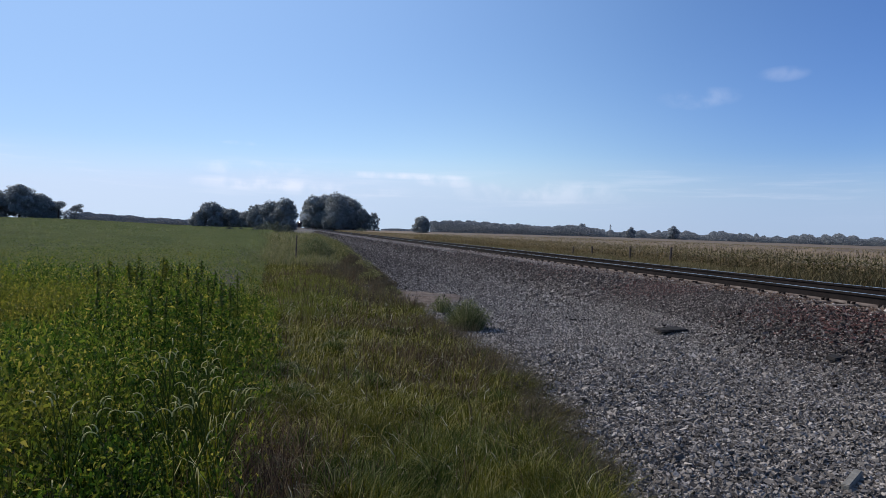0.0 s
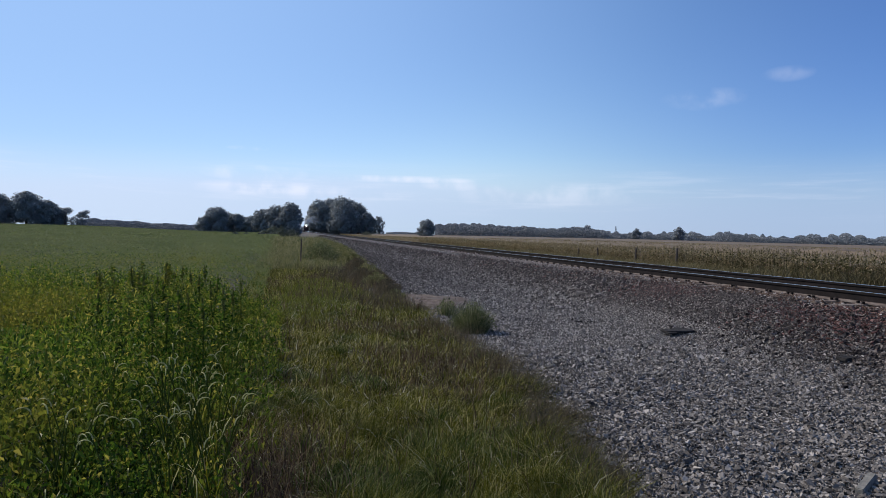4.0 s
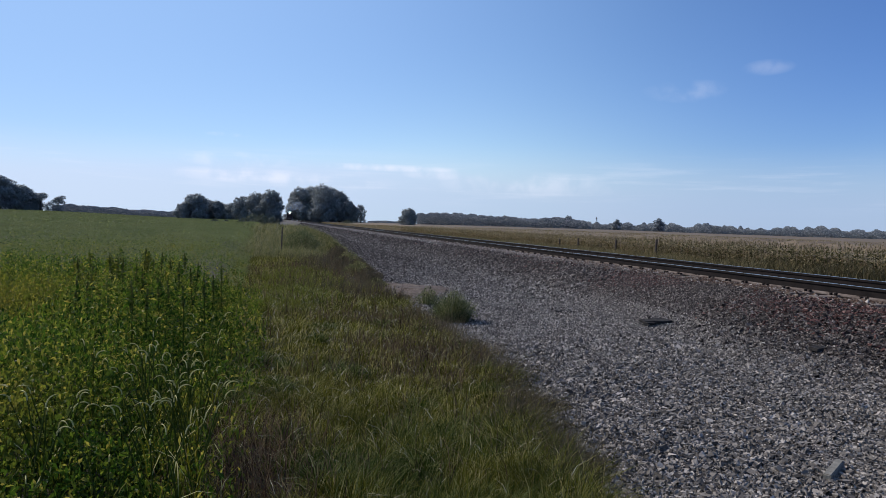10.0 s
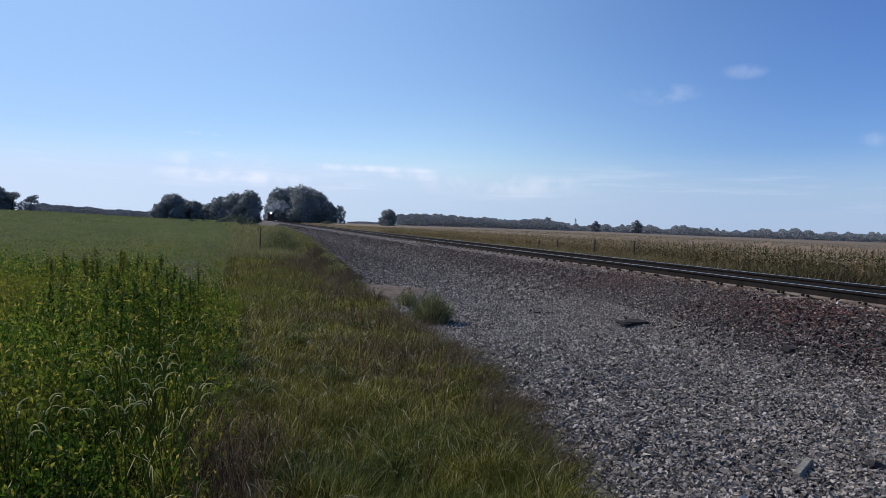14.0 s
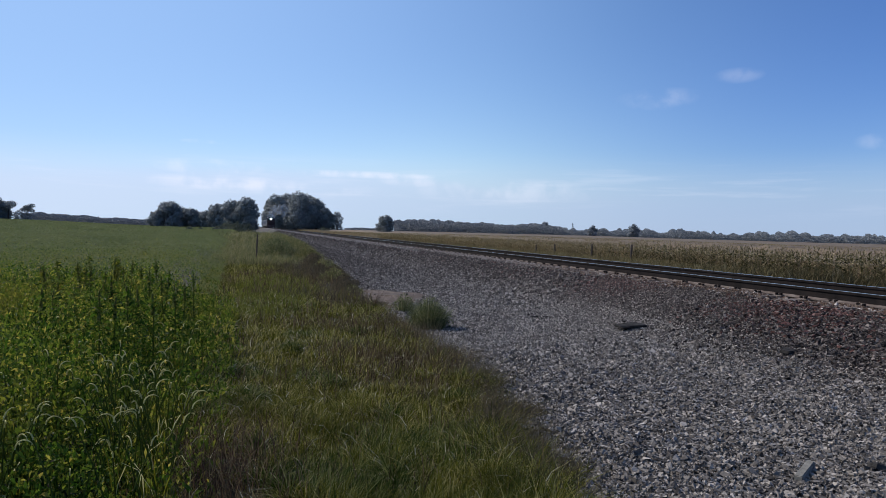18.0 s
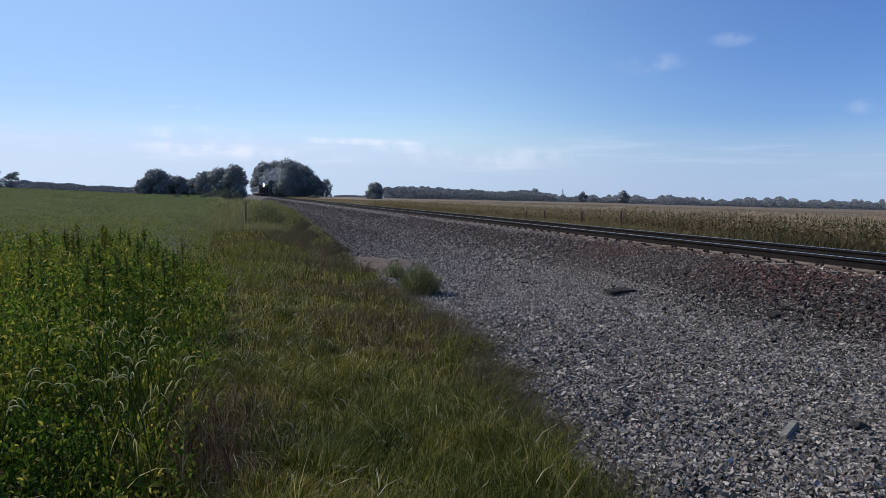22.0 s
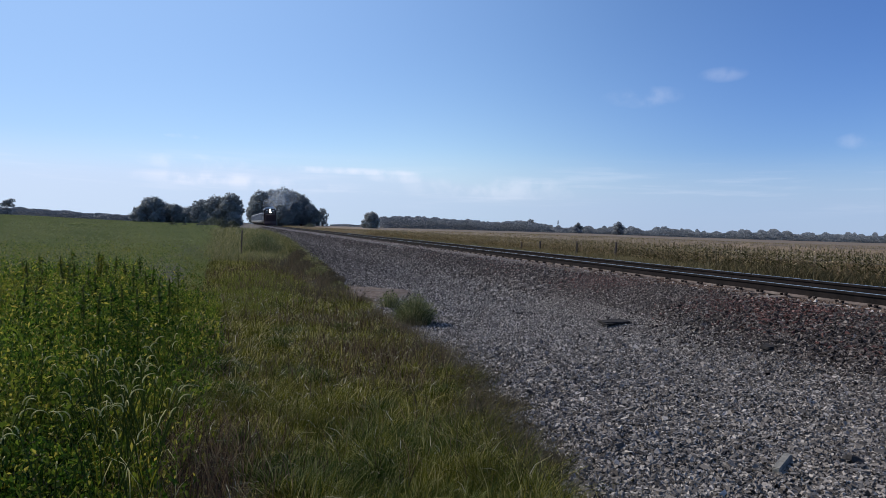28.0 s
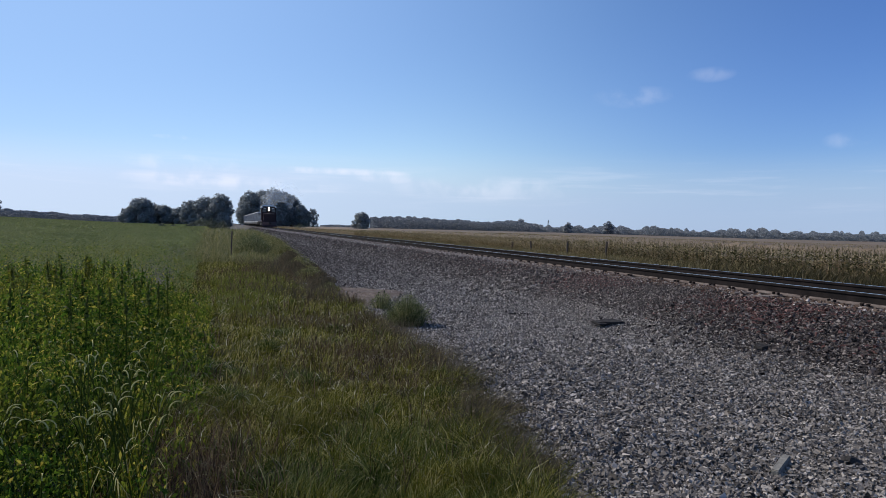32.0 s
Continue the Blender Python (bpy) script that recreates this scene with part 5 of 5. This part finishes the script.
def wheelset(parent, y, r, mat=None):
    """An axle with two flanged wheels, which turns."""
    ob = empty("wheelset", pose(0, y, r))
    ob.parent = parent
    part("axle", tube(bmesh.new(), (-0.95, 0, 0), (0.95, 0, 0), 0.09, 0.09, 10), M_UNDER, ob)
    for s in (-1, 1):
        bm = bmesh.new()
        tube(bm, (s * 0.68, 0, 0), (s * 0.81, 0, 0), r, r * 0.985, 24)
        tube(bm, (s * 0.655, 0, 0), (s * 0.685, 0, 0), r + 0.025, r + 0.02, 24)
        for k in range(4):
            a = k * math.pi / 2
            tube(bm, (s * 0.80, 0.6 * r * math.cos(a), 0.6 * r * math.sin(a)), (s * 0.825, 0.6 * r * math.cos(a), 0.6 * r * math.sin(a)), 0.07, 0.07, 8)
        part("wheel", bm, M_UNDER, ob)
    return ob


def truck(parent, y, base, r):
    bm = boxes((-0.98, y, r + 0.12, 0.16, base + 0.9, 0.28), (0.98, y, r + 0.12, 0.16, base + 0.9, 0.28), (0, y, r + 0.15, 1.9, 0.5, 0.25),
               (-1.0, y - base / 2, r, 0.22, 0.3, 0.3), (-1.0, y + base / 2, r, 0.22, 0.3, 0.3), (1.0, y - base / 2, r, 0.22, 0.3, 0.3), (1.0, y + base / 2, r, 0.22, 0.3, 0.3), bevel=0.02)
    part("truck_frame", bm, M_UNDER, parent)
    for s in (-1, 1):
        wheelset(parent, y + s * base / 2, r)


def build_locomotive():
    ob = tagged(empty("locomotive"), "dark diesel locomotive with a pale cab roof and lit headlight", "locomotive")
    part("underframe", boxes((0, 9.0, 1.28, 3.05, 16.6, 0.34), bevel=0.03), M_LOCO, ob)
    part("pilot_plow", profile_x([(0.55, 1.15), (-0.1, 0.55), (-0.18, 0.12), (0.35, 0.2), (0.8, 1.15)], -1.5, 1.5, 0.02), M_LOCO, ob)
    part("coupler", boxes((0, -0.25, 0.9, 0.3, 0.7, 0.3), (0.1, -0.6, 0.9, 0.25, 0.25, 0.36), bevel=0.03), M_UNDER, ob)
    part("short_hood", profile_x([(0.95, 1.45), (0.95, 2.75), (1.25, 3.0), (2.7, 3.05), (2.7, 1.45)], -1.1, 1.1, 0.06), M_LOCO, ob)
    part("cab", profile_x([(2.6, 1.45), (2.6, 4.12), (2.75, 4.25), (5.0, 4.25), (5.0, 1.45)], -1.55, 1.55, 0.05), M_LOCO, ob)
    bm = bmesh.new()
    arch = [(1.62 * math.cos(q * math.pi / 12), 4.16 + 0.72 * math.sin(q * math.pi / 12) ** 0.8) for q in range(13)]
    face = bm.faces.new([bm.verts.new((x, 2.35, z)) for x, z in arch])
    up = bmesh.ops.extrude_face_region(bm, geom=[face])
    bmesh.ops.translate(bm, vec=(0, 2.8, 0), verts=[v for v in up["geom"] if isinstance(v, bmesh.types.BMVert)])
    bmesh.ops.recalc_face_normals(bm, faces=bm.faces[:])
    part("cab_roof", bm, M_LOCO_WHITE, ob, "cream-painted arched cab roof")
    part("roof_front", boxes((0, 2.33, 4.32, 2.5, 0.05, 0.3), bevel=0.02), M_LOCO, ob, "dark red panel under the roof edge")
    for s in (-1, 1):
        w = part("windscreen", boxes((s * 0.95, 2.57, 3.55, 0.75, 0.05, 0.62), bevel=0.02), M_GLASS, ob)
        part("window_frame", boxes((s * 0.95, 2.565, 3.88, 0.85, 0.07, 0.05), (s * 0.95, 2.565, 3.22, 0.85, 0.07, 0.05), (s * 0.55, 2.565, 3.55, 0.05, 0.07, 0.7), (s * 1.35, 2.565, 3.55, 0.05, 0.07, 0.7)), M_LOCO, w)
        part("side_window", boxes((s * 1.555, 3.8, 3.5, 0.03, 1.4, 0.62), bevel=0.01), M_GLASS, ob)
        part("number_board", boxes((s * 0.85, 2.53, 4.02, 0.5, 0.12, 0.2), bevel=0.02), M_LOCO_WHITE, ob, "plain pale number board")
        part("step_well", boxes((s * 1.4, 0.75, 0.55, 0.3, 0.5, 0.05), (s * 1.4, 0.75, 0.85, 0.3, 0.5, 0.05), (s * 1.54, 0.75, 0.8, 0.04, 0.55, 0.75)), M_LOCO, ob)
        for k in range(7):
            part("hood_door", boxes((s * 0.93, 6.1 + 1.35 * k, 2.55, 0.04, 1.2, 1.7), bevel=0.015), M_LOCO_SIDE, ob)
            part("handrail_post", tube(bmesh.new(), (s * 1.48, 5.6 + 1.6 * k, 1.4), (s * 1.48, 5.6 + 1.6 * k, 2.45), 0.02, 0.02, 6), M_LOCO_WHITE, ob)
        part("handrail", tube(bmesh.new(), (s * 1.48, 5.2, 2.45), (s * 1.48, 16.6, 2.45), 0.02, 0.02, 6), M_LOCO_WHITE, ob)
        part("front_handrail", tube(tube(bmesh.new(), (s * 1.4, 0.65, 1.4), (s * 1.4, 0.65, 2.4), 0.025, 0.025, 6), (s * 1.4, 0.65, 2.4), (s * 0.4, 0.65, 2.4), 0.025, 0.025, 6), M_LOCO, ob)
    part("headlight_housing", boxes((0, 2.45, 3.85, 0.6, 0.35, 0.95), bevel=0.08), M_LOCO, ob)
    for z in (3.64, 4.06):
        part("headlight", tube(bmesh.new(), (0, 2.30, z), (0, 2.25, z), 0.19, 0.185, 20), M_LAMP, ob, "bright lit headlight")
    part("long_hood", boxes((0, 10.7, 2.72, 1.84, 11.4, 2.55), bevel=0.08), M_LOCO_SIDE, ob, "grey-green long hood")
    part("radiator", boxes((0, 14.6, 3.75, 2.2, 2.6, 0.6), bevel=0.05), M_LOCO_SIDE, ob)
    for y in (7.2, 13.8, 15.2):
        part("roof_fan", tube(bmesh.new(), (0, y, 3.98), (0, y, 4.16), 0.55, 0.52, 18), M_UNDER, ob)
    part("exhaust_stack", boxes((0, 9.6, 4.1, 0.45, 0.9, 0.35), bevel=0.03), M_UNDER, ob)
    part("horn", tube(tube(bmesh.new(), (0.3, 3.6, 4.95), (0.3, 3.0, 4.95), 0.04, 0.1, 10), (0.5, 3.6, 4.93), (0.5, 3.15, 4.93), 0.04, 0.09, 10), M_TOWER, ob)
    part("fuel_tank", boxes((0, 9.0, 0.72, 2.6, 4.2, 0.8), bevel=0.12), M_UNDER, ob)
    for y in (3.4, 14.6):
        truck(ob, y, 2.7, 0.51)
    return ob


def build_car():
    ob = tagged(empty("freight_car"), "pale grey covered hopper car coupled behind the locomotive", "freight car", "cars of the train")
    part("body", profile_x([(0.6, 1.3), (0.6, 2.2), (0.2, 3.3), (0.5, 3.55), (16.5, 3.55), (16.8, 3.3), (16.4, 2.2), (16.4, 1.3), (12.5, 0.55), (11.0, 1.3), (6.0, 1.3), (4.5, 0.55)], -1.5, 1.5, 0.04), M_CAR, ob)
    part("sill", boxes((0, 8.5, 1.15, 2.9, 16.6, 0.28), bevel=0.02), M_CAR, ob)
    for s in (-1, 1):
        for k in range(11):
            part("rib", boxes((s * 1.53, 1.0 + 1.5 * k, 2.35, 0.07, 0.12, 1.95)), M_CAR, ob)
    for k in range(6):
        part("roof_hatch", boxes((0, 2.0 + 2.6 * k, 3.61, 0.8, 1.9, 0.12), bevel=0.03), M_CAR, ob)
    part("roof_walk", boxes((1.0, 8.5, 3.60, 0.5, 16, 0.05)), M_TOWER, ob)
    part("coupler", boxes((0, 0.1, 0.9, 0.25, 0.9, 0.28), (0, 16.9, 0.9, 0.25, 0.9, 0.28), bevel=0.02), M_UNDER, ob)
    part("end_ladder", boxes(*[(-1.1, 0.15, 1.4 + 0.32 * k, 0.45, 0.03, 0.03) for k in range(6)], (-1.33, 0.15, 2.25, 0.03, 0.03, 2.0), (-0.87, 0.15, 2.25, 0.03, 0.03, 2.0)), M_CAR, ob)
    for y in (2.6, 14.4):
        truck(ob, y, 1.75, 0.42)
    return ob


def build_smoke():
    """Thin exhaust over the locomotive, in loose puffs."""
    ob = tagged(empty("exhaust_smoke"), "thin pale exhaust smoke drifting over the locomotive", "smoke")
    for k, (x, y, z, r) in enumerate(((0.2, 10, 5.9, 1.4), (2.2, 15, 7.4, 2.3), (5.6, 24, 8.2, 2.9))):
        bm = bmesh.new()
        bmesh.ops.create_icosphere(bm, subdivisions=3, radius=r)
        for v in bm.verts:
            v.co *= 1 + 0.75 * noise.noise(v.co * (1.5 / r) + Vector((k, 0, 0)))
        bmesh.ops.translate(bm, vec=(x, y, z), verts=bm.verts[:])
        p = part("puff", bm, M_SMOKE, ob)
        for f in p.data.polygons:
            f.use_smooth = True
    return ob


exhaust = build_smoke()
locomotive = build_locomotive()
first_car = build_car()
cars = [first_car] + [copy_thing(first_car, pose(0, 0, 0)) for _ in range(5)]


def motions():
    offsets = [(exhaust, -0.6), (locomotive, -0.6)] + [(c, 17.4 + 17.4 * k) for k, c in enumerate(cars)]
    ts, ys = [t for t, _ in TRAIN], [y for _, y in TRAIN]
    for thing, behind in offsets:
        walk(thing, [(t, pose(TRACK_X, y + behind, RAIL_Z + GRADE * (y + behind), math.degrees(math.atan(GRADE)))) for t, y in TRAIN])
        for axle in [c for c in thing.children if c.name.startswith("wheelset")]:
            x, y, r = axle.location
            rows = []
            for k in range(32 * FPS + 1):
                t = k / FPS
                gone = ys[0] - float(np.interp(t, ts, ys))
                rows.append((t, pose(x, y, r, math.degrees(gone / r))))
            walk(axle, rows)


motions()
